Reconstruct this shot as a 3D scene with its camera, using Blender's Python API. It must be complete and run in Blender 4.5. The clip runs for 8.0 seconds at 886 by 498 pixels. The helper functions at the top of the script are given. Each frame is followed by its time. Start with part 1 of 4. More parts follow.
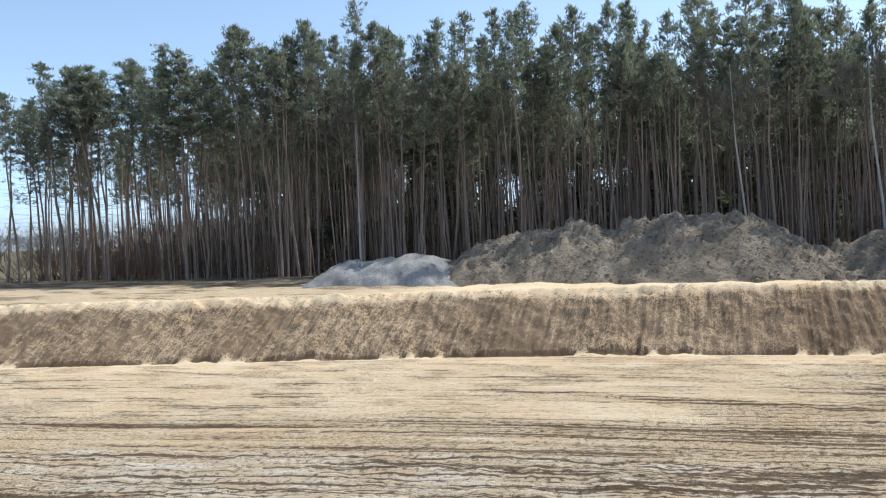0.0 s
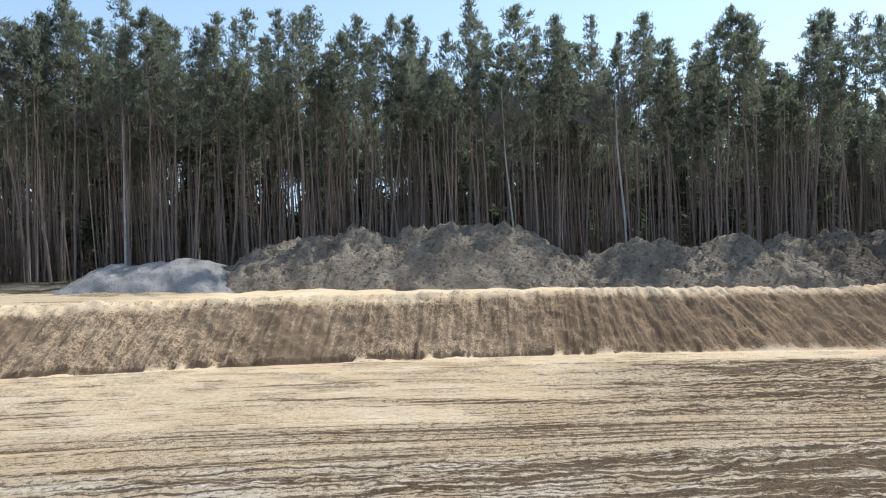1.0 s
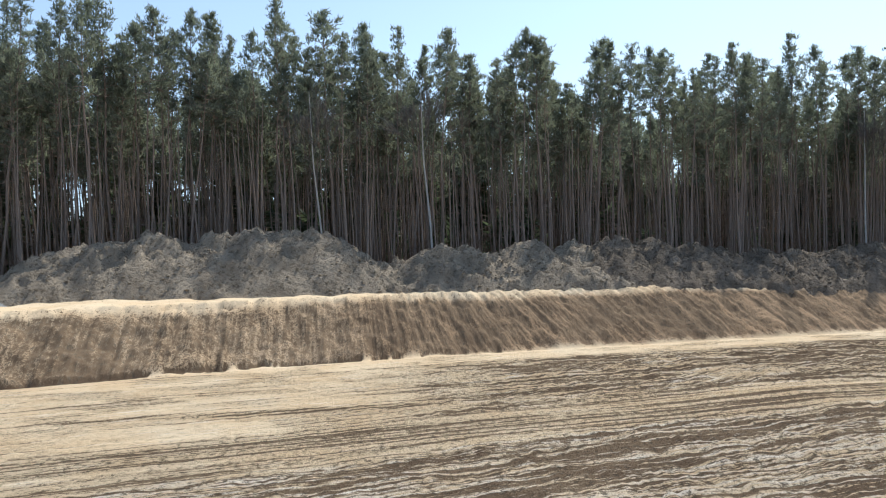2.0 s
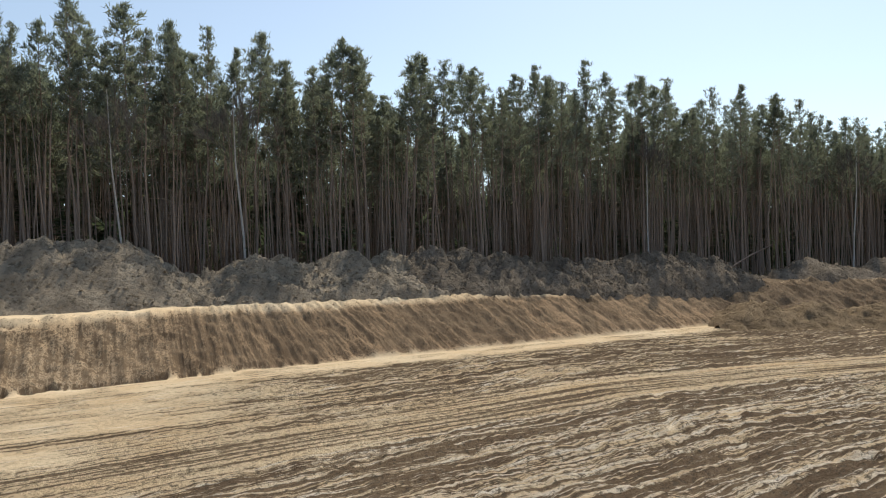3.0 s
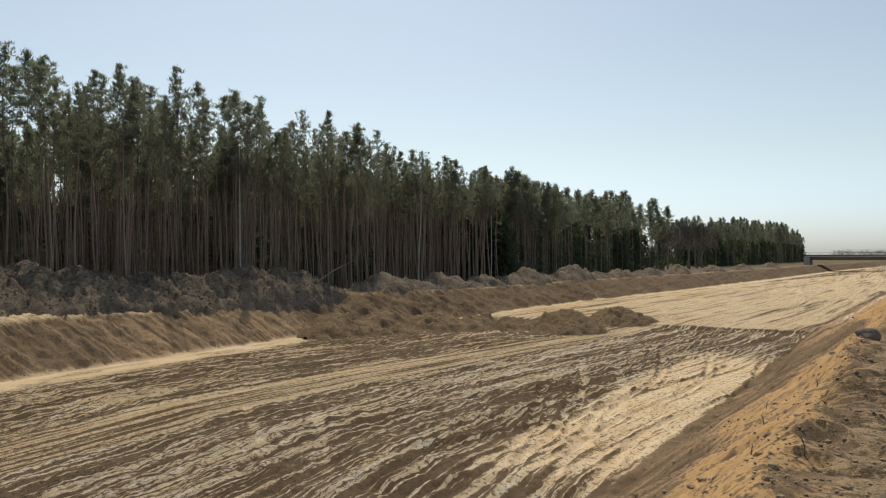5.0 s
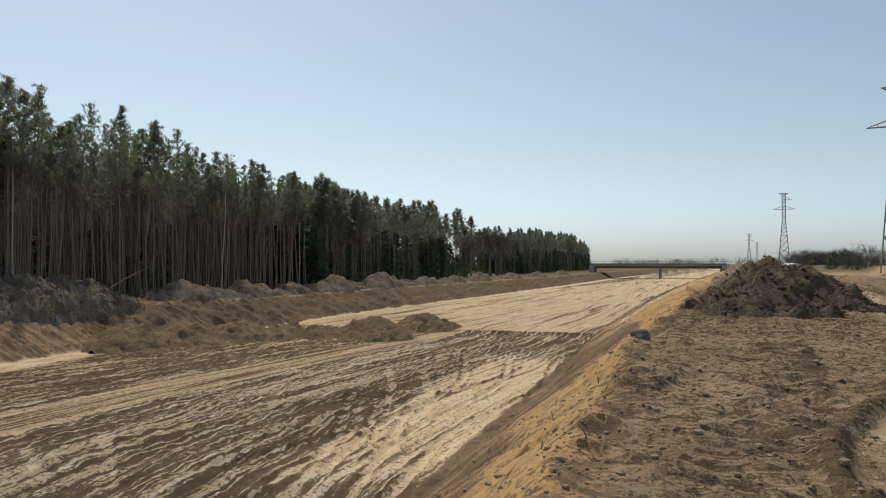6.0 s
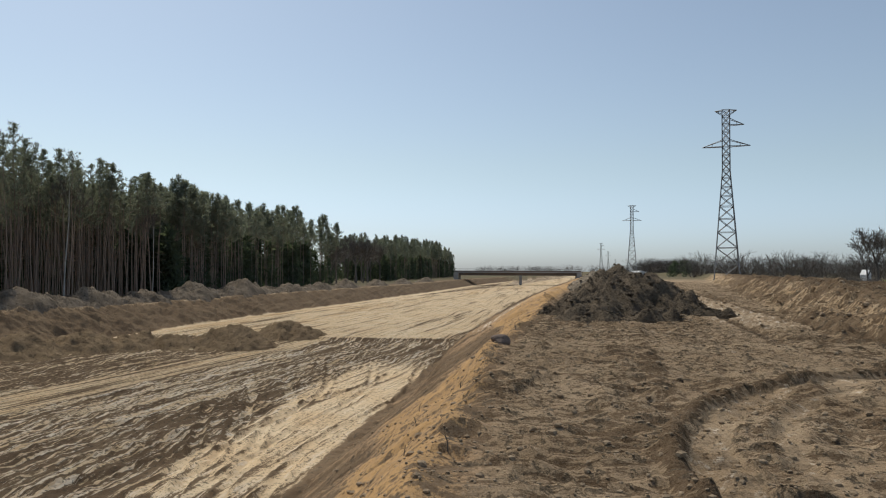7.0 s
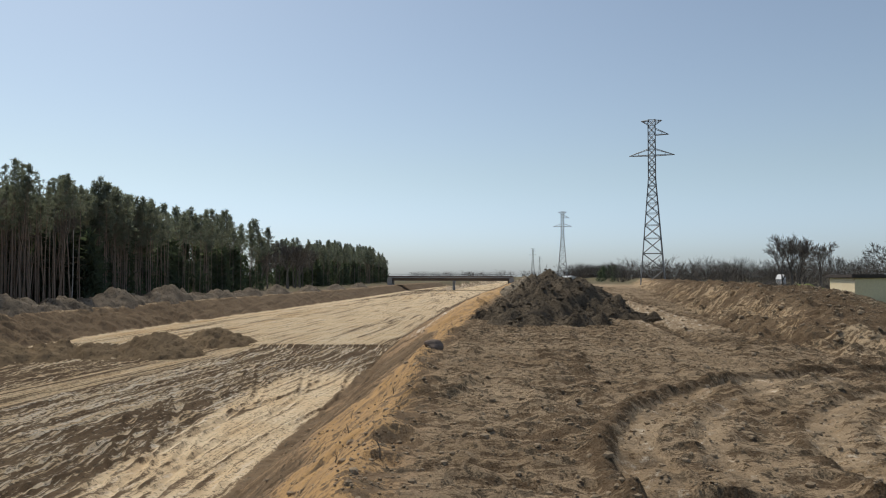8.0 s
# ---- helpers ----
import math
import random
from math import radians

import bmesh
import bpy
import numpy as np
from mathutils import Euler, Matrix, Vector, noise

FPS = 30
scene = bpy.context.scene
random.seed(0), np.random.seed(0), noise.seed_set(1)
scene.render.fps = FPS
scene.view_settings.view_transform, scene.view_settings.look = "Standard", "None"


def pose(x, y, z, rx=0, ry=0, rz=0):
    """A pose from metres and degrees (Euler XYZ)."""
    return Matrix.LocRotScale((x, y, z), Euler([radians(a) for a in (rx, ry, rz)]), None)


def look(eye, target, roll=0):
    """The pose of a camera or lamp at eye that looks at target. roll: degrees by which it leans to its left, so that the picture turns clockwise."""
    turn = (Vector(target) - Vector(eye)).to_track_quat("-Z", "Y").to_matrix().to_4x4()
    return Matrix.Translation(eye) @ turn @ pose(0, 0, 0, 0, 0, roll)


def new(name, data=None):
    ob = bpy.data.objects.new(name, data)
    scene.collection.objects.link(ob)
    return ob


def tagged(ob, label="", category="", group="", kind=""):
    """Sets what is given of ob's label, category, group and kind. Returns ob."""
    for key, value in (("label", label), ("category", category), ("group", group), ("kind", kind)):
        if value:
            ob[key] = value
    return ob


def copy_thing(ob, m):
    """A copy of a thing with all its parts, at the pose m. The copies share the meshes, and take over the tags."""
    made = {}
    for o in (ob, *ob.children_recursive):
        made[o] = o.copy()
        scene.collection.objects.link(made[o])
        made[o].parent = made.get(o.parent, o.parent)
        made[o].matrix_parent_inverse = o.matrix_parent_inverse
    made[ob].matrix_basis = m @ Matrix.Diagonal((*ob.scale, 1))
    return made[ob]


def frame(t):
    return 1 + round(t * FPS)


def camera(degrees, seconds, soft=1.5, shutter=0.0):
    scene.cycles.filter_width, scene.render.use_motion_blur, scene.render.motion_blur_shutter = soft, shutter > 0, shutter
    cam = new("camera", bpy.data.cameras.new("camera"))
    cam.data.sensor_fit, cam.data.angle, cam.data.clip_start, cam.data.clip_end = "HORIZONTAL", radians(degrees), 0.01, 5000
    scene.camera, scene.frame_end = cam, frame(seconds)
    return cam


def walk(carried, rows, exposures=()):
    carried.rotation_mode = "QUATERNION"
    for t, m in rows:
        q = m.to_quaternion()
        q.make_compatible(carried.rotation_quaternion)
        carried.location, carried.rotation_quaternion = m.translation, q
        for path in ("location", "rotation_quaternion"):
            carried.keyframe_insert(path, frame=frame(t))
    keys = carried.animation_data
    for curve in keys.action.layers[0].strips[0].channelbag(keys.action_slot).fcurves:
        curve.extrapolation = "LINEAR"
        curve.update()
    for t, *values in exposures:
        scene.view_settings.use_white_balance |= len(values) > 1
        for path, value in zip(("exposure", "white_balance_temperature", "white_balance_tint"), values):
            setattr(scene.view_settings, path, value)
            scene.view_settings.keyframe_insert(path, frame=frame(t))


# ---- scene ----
cam = camera(63.5, 8.0, soft=1.1)
# seconds, yaw, pitch, roll in degrees; the camera turns on the spot, held a little before the turning axis
EYE, TURN, REACH = 1.6, 21.6, 0.1
TURNS = [
    (0.0, -0.00, -1.20, 2.24),
    (0.5, -9.38, -1.28, 1.41),
    (1.0, -17.30, -1.16, 0.92),
    (1.5, -25.24, -0.97, 0.64),
    (3.0, -47.06, -0.28, 0.82),
    (3.5, -55.53, 0.42, 0.27),
    (4.0, -63.35, 0.27, 0.31),
    (4.5, -70.76, 0.47, 0.35),
    (5.0, -78.82, 0.59, 0.20),
    (6.5, -100.01, 1.48, -0.12),
    (7.0, -104.70, 1.74, -0.23),
    (7.5, -108.61, 2.12, -0.30),
    (8.0, -110.00, 2.18, -0.13),
]


def stand(yaw, pitch, roll):
    a = radians(yaw + TURN)
    return pose(-REACH * math.sin(a), REACH * math.cos(a), EYE, 90 + pitch, roll, yaw + TURN)


walk(cam, [(t, stand(yaw, pitch, roll)) for t, yaw, pitch, roll in TURNS],
     exposures=[(0.0, 0.42, 5900, 10), (1.5, 0.45, 5850, 10), (3.0, 0.08, 6650, 10), (4.0, -0.06, 7250, 10), (5.0, -0.24, 7250, 10), (6.5, -0.40, 6800, 10), (8.0, -0.42, 6650, 10)])

# ---- light: clear spring sky, sun high over the road beyond the forest's edge ----
SUN_HEADING, SUN_HEIGHT = 48.0, 55.0
world = bpy.data.worlds.new("sky")
scene.world = world
world.use_nodes = True
wn, wl = world.node_tree.nodes, world.node_tree.links
sky = wn.new("ShaderNodeTexSky")
sky.sky_type = "NISHITA"
sky.sun_disc = False
sky.sun_elevation, sky.sun_rotation = radians(SUN_HEIGHT), radians(SUN_HEADING)
sky.altitude, sky.air_density, sky.dust_density, sky.ozone_density = 100, 1.0, 1.15, 0.8
wn["Background"].inputs["Strength"].default_value = 0.142
tone = wn.new("ShaderNodeHueSaturation")
tone.inputs["Saturation"].default_value = 0.80
tint = wn.new("ShaderNodeMix")
tint.data_type, tint.blend_type = "RGBA", "MULTIPLY"
tint.inputs[0].default_value = 1.0
# spring haze: paler and bluer towards the horizon all round
up, low, haze = wn.new("ShaderNodeTexCoord"), wn.new("ShaderNodeSeparateXYZ"), wn.new("ShaderNodeMix")
near_line = wn.new("ShaderNodeMapRange")
near_line.interpolation_type = "SMOOTHERSTEP"
for i, v in enumerate((0.0, 0.17, 1.0, 0.0)):
    near_line.inputs[i + 1].default_value = v
haze.data_type, haze.blend_type = "RGBA", "MIX"
haze.inputs[6].default_value, haze.inputs[7].default_value = (0.885, 1.0, 1.03, 1), (0.79, 1.0, 1.40, 1)
wl.new(up.outputs["Generated"], low.inputs[0])
wl.new(low.outputs["Z"], near_line.inputs[0])
wl.new(near_line.outputs[0], haze.inputs[0])
wl.new(haze.outputs[2], tint.inputs[7])
wl.new(sky.outputs["Color"], tint.inputs[6])
wl.new(tint.outputs[2], tone.inputs["Color"])
wl.new(tone.outputs["Color"], wn["Background"].inputs["Color"])
sun = new("sun", bpy.data.lights.new("sun", "SUN"))
sun.data.energy, sun.data.angle, sun.data.color = 3.7, radians(0.53), (1.0, 0.93, 0.815)
h, e = radians(SUN_HEADING), radians(SUN_HEIGHT)
sun.matrix_world = look((0, 0, 60), (-60 * math.sin(h) * math.cos(e), -60 * math.cos(h) * math.cos(e), 60 - 60 * math.sin(e)))


# ---- materials ----
def material(name, rough=0.9, spec=0.2):
    m = bpy.data.materials.new(name)
    m.use_nodes = True
    b = m.node_tree.nodes["Principled BSDF"]
    b.inputs["Roughness"].default_value = rough
    b.inputs["Specular IOR Level"].default_value = spec
    return m, m.node_tree.nodes, m.node_tree.links, b


def noise_node(n, l, scale, detail=4.0, stretch=None, rough=0.55):
    t = n.new("ShaderNodeTexNoise")
    t.inputs["Scale"].default_value, t.inputs["Detail"].default_value = scale, detail
    t.inputs["Roughness"].default_value = rough
    c = n.new("ShaderNodeTexCoord")
    if stretch:
        mp = n.new("ShaderNodeMapping")
        mp.inputs["Scale"].default_value = stretch
        l.new(c.outputs["Object"], mp.inputs["Vector"])
        l.new(mp.outputs["Vector"], t.inputs["Vector"])
    else:
        l.new(c.outputs["Object"], t.inputs["Vector"])
    return t.outputs["Fac"]


def mix(n, l, fac, a, b, how="MIX"):
    x = n.new("ShaderNodeMix")
    x.data_type, x.blend_type = "RGBA", how
    for s, v in ((x.inputs[0], fac), (x.inputs[6], a), (x.inputs[7], b)):
        if isinstance(v, (int, float)):
            s.default_value = v
        elif isinstance(v, tuple):
            s.default_value = (*v, 1)
        else:
            l.new(v, s)
    return x.outputs[2]


def span(n, l, v, a, b, c=0.0, d=1.0):
    r = n.new("ShaderNodeMapRange")
    l.new(v, r.inputs[0])
    for i, q in enumerate((a, b, c, d)):
        r.inputs[i + 1].default_value = q
    return r.outputs[0]


def bump(n, l, b, height, strength, dist, under=None):
    k = n.new("ShaderNodeBump")
    k.inputs["Strength"].default_value, k.inputs["Distance"].default_value = strength, dist
    l.new(height, k.inputs["Height"])
    if under:
        l.new(under, k.inputs["Normal"])
    l.new(k.outputs["Normal"], b.inputs["Normal"])
    return k.outputs["Normal"]


def times(n, l, a, b):
    k = n.new("ShaderNodeMath")
    k.operation = "MULTIPLY"
    for s, v in ((k.inputs[0], a), (k.inputs[1], b)):
        if isinstance(v, (int, float)):
            s.default_value = v
        else:
            l.new(v, s)
    return k.outputs[0]


def plain(name, a, b, scale=3.0, rough=0.85, relief=0.3, dist=0.02, spec=0.2, metal=0.0, island=0.0):
    """Two tones mixed by noise at two scales, with a fine relief; island: how far single pieces differ."""
    m, n, l, p = material(name, rough, spec)
    p.inputs["Metallic"].default_value = metal
    big, small = noise_node(n, l, scale, 5), noise_node(n, l, scale * 9, 3)
    c = mix(n, l, span(n, l, big, 0.32, 0.68), a, b)
    c = mix(n, l, 0.35, c, mix(n, l, small, tuple(v * 0.55 for v in a), tuple(min(1, v * 1.4) for v in b)))
    if island:
        g = n.new("ShaderNodeNewGeometry")
        o = n.new("ShaderNodeObjectInfo")
        c = mix(n, l, span(n, l, g.outputs["Random Per Island"], 0, 1, 0, island), c, tuple(v * 0.4 for v in a))
        c = mix(n, l, span(n, l, o.outputs["Random"], 0, 1, 0, island), c, tuple(min(1, v * 1.5) for v in b))
    l.new(c, p.inputs["Base Color"])
    bump(n, l, p, small, relief, dist)
    return m


def earth_material(name, base, light, dark, clod=6.0, relief=0.7):
    """Loose earth: two tones in patches, crumbs and clods, with shade painted into the hollows."""
    m, n, l, p = material(name, 0.96, 0.08)
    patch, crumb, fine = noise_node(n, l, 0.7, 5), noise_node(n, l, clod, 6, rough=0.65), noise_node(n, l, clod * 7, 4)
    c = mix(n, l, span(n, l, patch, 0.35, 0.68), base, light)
    # dark stands in for shade where the crumb relief dips
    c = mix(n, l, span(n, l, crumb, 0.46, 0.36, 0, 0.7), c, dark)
    c = mix(n, l, span(n, l, fine, 0.3, 0.75, 0.0, 0.3), c, light)
    l.new(c, p.inputs["Base Color"])
    first = bump(n, l, p, crumb, relief, 0.3)
    bump(n, l, p, fine, 0.7, 0.05, first)
    return m


def ground_material():
    """Sand, dark topsoil, orange sand, forest litter and pale dry sand by the attribute 'soil'; 'mark' tells ruts,
    cleat prints and crumbs apart; 'lane' is the plan bent along the road. The dark tones also hold painted shade of the
    small relief."""
    m, n, l, p = material("ground_soil", 0.95, 0.08)

    def attribute(name):
        at = n.new("ShaderNodeAttribute")
        at.attribute_name = name
        return at

    def lane_noise(stretch, detail=6.0, rough=0.68):
        t = n.new("ShaderNodeTexNoise")
        t.inputs["Scale"].default_value, t.inputs["Detail"].default_value, t.inputs["Roughness"].default_value = 1.0, detail, rough
        mp = n.new("ShaderNodeMapping")
        mp.inputs["Scale"].default_value = stretch
        l.new(lane.outputs["Vector"], mp.inputs["Vector"])
        l.new(mp.outputs["Vector"], t.inputs["Vector"])
        return t.outputs["Fac"]

    def cover(share, pattern, soft=0.03):
        """The part of the pattern that covers about this share of the surface."""
        low = span(n, l, share, 0, 1, 0.605, 0.385)
        d = n.new("ShaderNodeMath")
        d.operation = "SUBTRACT"
        l.new(pattern, d.inputs[0])
        l.new(low, d.inputs[1])
        return span(n, l, d.outputs[0], 0.0, soft)

    soil, mark, lane = attribute("soil"), attribute("mark"), attribute("lane")
    sep, kinds = n.new("ShaderNodeSeparateColor"), n.new("ShaderNodeSeparateColor")
    l.new(soil.outputs["Color"], sep.inputs["Color"])
    l.new(mark.outputs["Color"], kinds.inputs["Color"])
    dark, orange, litter, pale = sep.outputs[0], sep.outputs[1], sep.outputs[2], soil.outputs["Alpha"]
    rut = mix(n, l, 0.30, lane_noise((0.075, 3.4, 1.0), 5.0, 0.66), lane_noise((2.4, 5.5, 1.0), 5.0, 0.75))
    press = mix(n, l, 0.35, lane_noise((8.0, 1.7, 1.0), 5.0, 0.7), lane_noise((9.0, 9.0, 1.0), 5.0, 0.75))
    comb, crumb = lane_noise((4.0, 0.45, 1.0), 5.0, 0.66), lane_noise((4.6, 4.6, 4.6), 7.0, 0.74)
    fine = noise_node(n, l, 45.0, 4)
    patch = noise_node(n, l, 0.35, 6)
    pattern = mix(n, l, kinds.outputs[0], crumb, rut)
    pattern = mix(n, l, kinds.outputs[1], pattern, mix(n, l, 0.2, press, crumb))
    pattern = mix(n, l, kinds.outputs[2], pattern, mix(n, l, 0.62, comb, crumb))
    c = mix(n, l, span(n, l, patch, 0.35, 0.65), (0.64, 0.475, 0.285), (0.70, 0.56, 0.37))
    c = mix(n, l, span(n, l, kinds.outputs[1], 0, 1, 0, 0.85), c, mix(n, l, span(n, l, patch, 0.4, 0.6), (0.25, 0.172, 0.102), (0.37, 0.268, 0.168)))
    c = mix(n, l, span(n, l, kinds.outputs[2], 0, 1, 0, 0.9), c, (0.26, 0.16, 0.085))
    c = mix(n, l, cover(pale, mix(n, l, kinds.outputs[0], crumb, lane_noise((0.35, 4.2, 1.0))), 0.15), c, (0.81, 0.73, 0.60))
    c = mix(n, l, cover(orange, pattern, 0.12), c, (0.48, 0.29, 0.12))
    # wet soil, coloured darker still for the shade of ruts and clods
    wet_shade = mix(n, l, span(n, l, patch, 0.35, 0.65), (0.105, 0.065, 0.035), (0.175, 0.117, 0.067))
    spot = cover(dark, pattern)
    c = mix(n, l, spot, c, wet_shade)
    # shade in the hollows between crumbs, painted near-black
    pit_shade = times(n, l, span(n, l, crumb, 0.465, 0.425, 0, 0.85), span(n, l, dark, 0.05, 0.45, 0.08, 1.0))
    c = mix(n, l, pit_shade, c, (0.060, 0.045, 0.029))
    c = mix(n, l, litter, c, mix(n, l, span(n, l, crumb, 0.35, 0.65), (0.06, 0.052, 0.03), (0.15, 0.13, 0.07)))
    c = mix(n, l, span(n, l, fine, 0.3, 0.8, 0, 0.2), c, (0.6, 0.5, 0.37))
    l.new(c, p.inputs["Base Color"])
    first = bump(n, l, p, times(n, l, span(n, l, pattern, 0.59, 0.41), span(n, l, dark, 0.0, 0.4, 0.15, 1.0)), 1.0, 0.09)
    second = bump(n, l, p, times(n, l, span(n, l, crumb, 0.4, 0.6), span(n, l, dark, 0.0, 0.4, 0.3, 1.0)), 0.9, 0.05, first)
    bump(n, l, p, fine, 0.5, 0.02, second)
    return m


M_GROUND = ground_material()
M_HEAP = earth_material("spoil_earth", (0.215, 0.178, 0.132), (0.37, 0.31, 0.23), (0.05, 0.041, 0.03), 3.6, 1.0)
# the same spoil with the forest's shadow put into its colour
M_HEAP_SHADED = earth_material("shaded_spoil", (0.125, 0.103, 0.078), (0.25, 0.205, 0.155), (0.035, 0.029, 0.022), 3.6, 1.0)
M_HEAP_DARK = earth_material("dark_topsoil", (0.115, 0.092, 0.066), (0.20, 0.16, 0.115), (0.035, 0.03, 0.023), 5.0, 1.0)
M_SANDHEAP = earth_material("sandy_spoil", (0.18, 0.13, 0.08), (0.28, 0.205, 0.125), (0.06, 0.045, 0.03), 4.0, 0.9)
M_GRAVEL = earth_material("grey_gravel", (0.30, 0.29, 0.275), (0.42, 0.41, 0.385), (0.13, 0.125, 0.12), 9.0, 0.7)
M_BARK = plain("pine_bark", (0.13, 0.098, 0.080), (0.30, 0.235, 0.19), 2.0, 0.9, 0.6, 0.03, 0.1, 0, 0.4)
M_CLOD = plain("dry_clod", (0.20, 0.15, 0.095), (0.36, 0.28, 0.19), 5.0, 0.95, 0.5, 0.02, 0.1)
M_BIRCH = plain("birch_bark", (0.28, 0.265, 0.24), (0.50, 0.48, 0.45), 2.0, 0.8, 0.4, 0.02, 0.1)
M_BRUSH = plain("brown_brush", (0.12, 0.085, 0.065), (0.22, 0.155, 0.115), 3.0, 0.9, 0.3, 0.02, 0.1, 0, 0.4)
M_TWIG = plain("bare_twigs", (0.10, 0.088, 0.076), (0.17, 0.15, 0.13), 3.0, 0.9, 0.3, 0.02, 0.1, 0, 0.4)


def needle_material(name, a, b):
    """Needles: matt green that lets some light through from behind."""
    m = plain(name, a, b, 0.9, 0.7, 0.2, 0.02, 0.3, 0, 0.4)
    n, l = m.node_tree.nodes, m.node_tree.links
    p, out = n["Principled BSDF"], n["Material Output"]
    thin, both = n.new("ShaderNodeBsdfTranslucent"), n.new("ShaderNodeMixShader")
    thin.inputs["Color"].default_value = (b[0] * 1.6, b[1] * 1.7, b[2] * 1.3, 1)
    both.inputs[0].default_value = 0.5
    l.new(p.outputs[0], both.inputs[1])
    l.new(thin.outputs[0], both.inputs[2])
    l.new(both.outputs[0], out.inputs["Surface"])
    return m


M_NEEDLE = needle_material("pine_needles", (0.094, 0.104, 0.090), (0.165, 0.174, 0.146))
M_BUSH = needle_material("spruce_needles", (0.045, 0.06, 0.042), (0.08, 0.098, 0.066))
M_STEEL = plain("galvanised_steel", (0.17, 0.175, 0.18), (0.24, 0.245, 0.25), 1.0, 0.6, 0.1, 0.005, 0.4, 0.4)
M_CONCRETE = plain("concrete", (0.30, 0.295, 0.285), (0.40, 0.39, 0.37), 0.8, 0.85, 0.2, 0.01)
M_GIRDER = plain("weathered_girder", (0.13, 0.10, 0.085), (0.19, 0.15, 0.125), 0.8, 0.7, 0.2, 0.01)
M_RENDER = plain("cream_render", (0.78, 0.63, 0.42), (0.83, 0.69, 0.49), 0.9, 0.9, 0.2, 0.006)
M_ROOF = plain("dark_roof_felt", (0.055, 0.045, 0.042), (0.085, 0.07, 0.062), 1.2, 0.85, 0.3, 0.01)
M_GRASS = plain("rough_grass", (0.075, 0.105, 0.028), (0.14, 0.155, 0.05), 2.0, 0.9, 0.5, 0.03, 0.1, 0, 0.4)
M_ROCK = plain("brown_stone", (0.13, 0.10, 0.085), (0.20, 0.16, 0.13), 5.0, 0.9, 0.6, 0.02)
M_WHITE = plain("white_sheet_metal", (0.66, 0.66, 0.66), (0.76, 0.76, 0.75), 1.0, 0.5, 0.05, 0.005)


# ---- mesh helpers ----
def lattice(x, y, seed):
    x, y = x.astype(np.int64), y.astype(np.int64)
    k = (x * 374761393 + y * 668265263 + seed * 974711) & 0xFFFFFFFF
    k = ((k ^ (k >> 13)) * 1274126177) & 0xFFFFFFFF
    return ((k ^ (k >> 16)) & 0xFFFF) / 65535.0


def vnoise(x, y, seed=0):
    """Smooth noise from 0 to 1 on arrays."""
    x, y = np.asarray(x, float), np.asarray(y, float)
    i, j = np.floor(x), np.floor(y)
    u, v = x - i, y - j
    u, v = u * u * (3 - 2 * u), v * v * (3 - 2 * v)
    a, b, c, d = lattice(i, j, seed), lattice(i + 1, j, seed), lattice(i, j + 1, seed), lattice(i + 1, j + 1, seed)
    return (a * (1 - u) + b * u) * (1 - v) + (c * (1 - u) + d * u) * v


def fbm(x, y, octaves=4, seed=0):
    s, a, t = 0.0, 1.0, 0.0
    for k in range(octaves):
        s, t = s + a * vnoise(np.asarray(x) * 2 ** k, np.asarray(y) * 2 ** k, seed + 17 * k), t + a
        a *= 0.5
    return s / t


def step(v, a, b):
    u = np.clip((v - a) / (b - a), 0, 1)
    return u * u * (3 - 2 * u)


def mesh_of(name, verts, faces, mat, smooth=False):
    """A mesh from arrays: verts n x 3, faces m x 3 or m x 4."""
    verts, faces = np.asarray(verts, np.float32), np.asarray(faces, np.int32)
    me = bpy.data.meshes.new(name)
    k = faces.shape[1]
    me.vertices.add(len(verts))
    me.vertices.foreach_set("co", verts.ravel())
    me.loops.add(faces.size)
    me.loops.foreach_set("vertex_index", faces.ravel())
    me.polygons.add(len(faces))
    me.polygons.foreach_set("loop_start", np.arange(0, faces.size, k, dtype=np.int32))
    me.polygons.foreach_set("use_smooth", np.full(len(faces), smooth))
    me.update(calc_edges=True)
    me.materials.append(mat)
    return me


def part(name, mesh, parent, label="", at=None):
    ob = new(name, mesh)
    ob.parent = parent
    if at is not None:
        ob.matrix_basis = at
    return tagged(ob, label)


def box_mesh(name, size, mat, centre=(0, 0, 0), bevel=0.0):
    bm = bmesh.new()
    bmesh.ops.create_cube(bm, size=1.0, matrix=Matrix.Translation(centre) @ Matrix.Diagonal((*size, 1)))
    if bevel:
        bmesh.ops.bevel(bm, geom=bm.edges[:], offset=bevel, segments=2, affect="EDGES")
    me = bpy.data.meshes.new(name)
    bm.to_mesh(me)
    bm.free()
    me.materials.append(mat)
    return me


def grid_faces(nx, ny):
    i = np.arange(nx - 1)[:, None] * ny + np.arange(ny - 1)[None, :]
    return np.stack([i, i + ny, i + ny + 1, i + 1], -1).reshape(-1, 4)


# ---- the lie of the land: road cutting along x, forest on the y side ----
FLOOR, FAR_BANK = -4.9, -1.8


def near_toe(x):
    return np.interp(x, [-60, 0, 20, 63, 102, 148, 253, 400, 1000], [7.2, 7.0, 6.6, 6.2, 4.8, 2.2, -6, -19, -80])


def near_edge(x):
    return np.interp(x, [-60, 15, 31, 50, 100, 150, 253, 400, 1000], [0.8, 0.8, -0.6, -2.4, -6.5, -10, -19, -33, -95])


def far_toe(x):
    return np.interp(x, [-200, -80, -38, -25, -13.6, -2.4, 7, 30, 45, 67, 94, 134, 229, 325, 450, 1000],
                     [-25, 14, 27.8, 31.8, 35.1, 37.6, 39, 40.2, 41.5, 39.5, 39, 35.5, 29, 24, 12, -40])


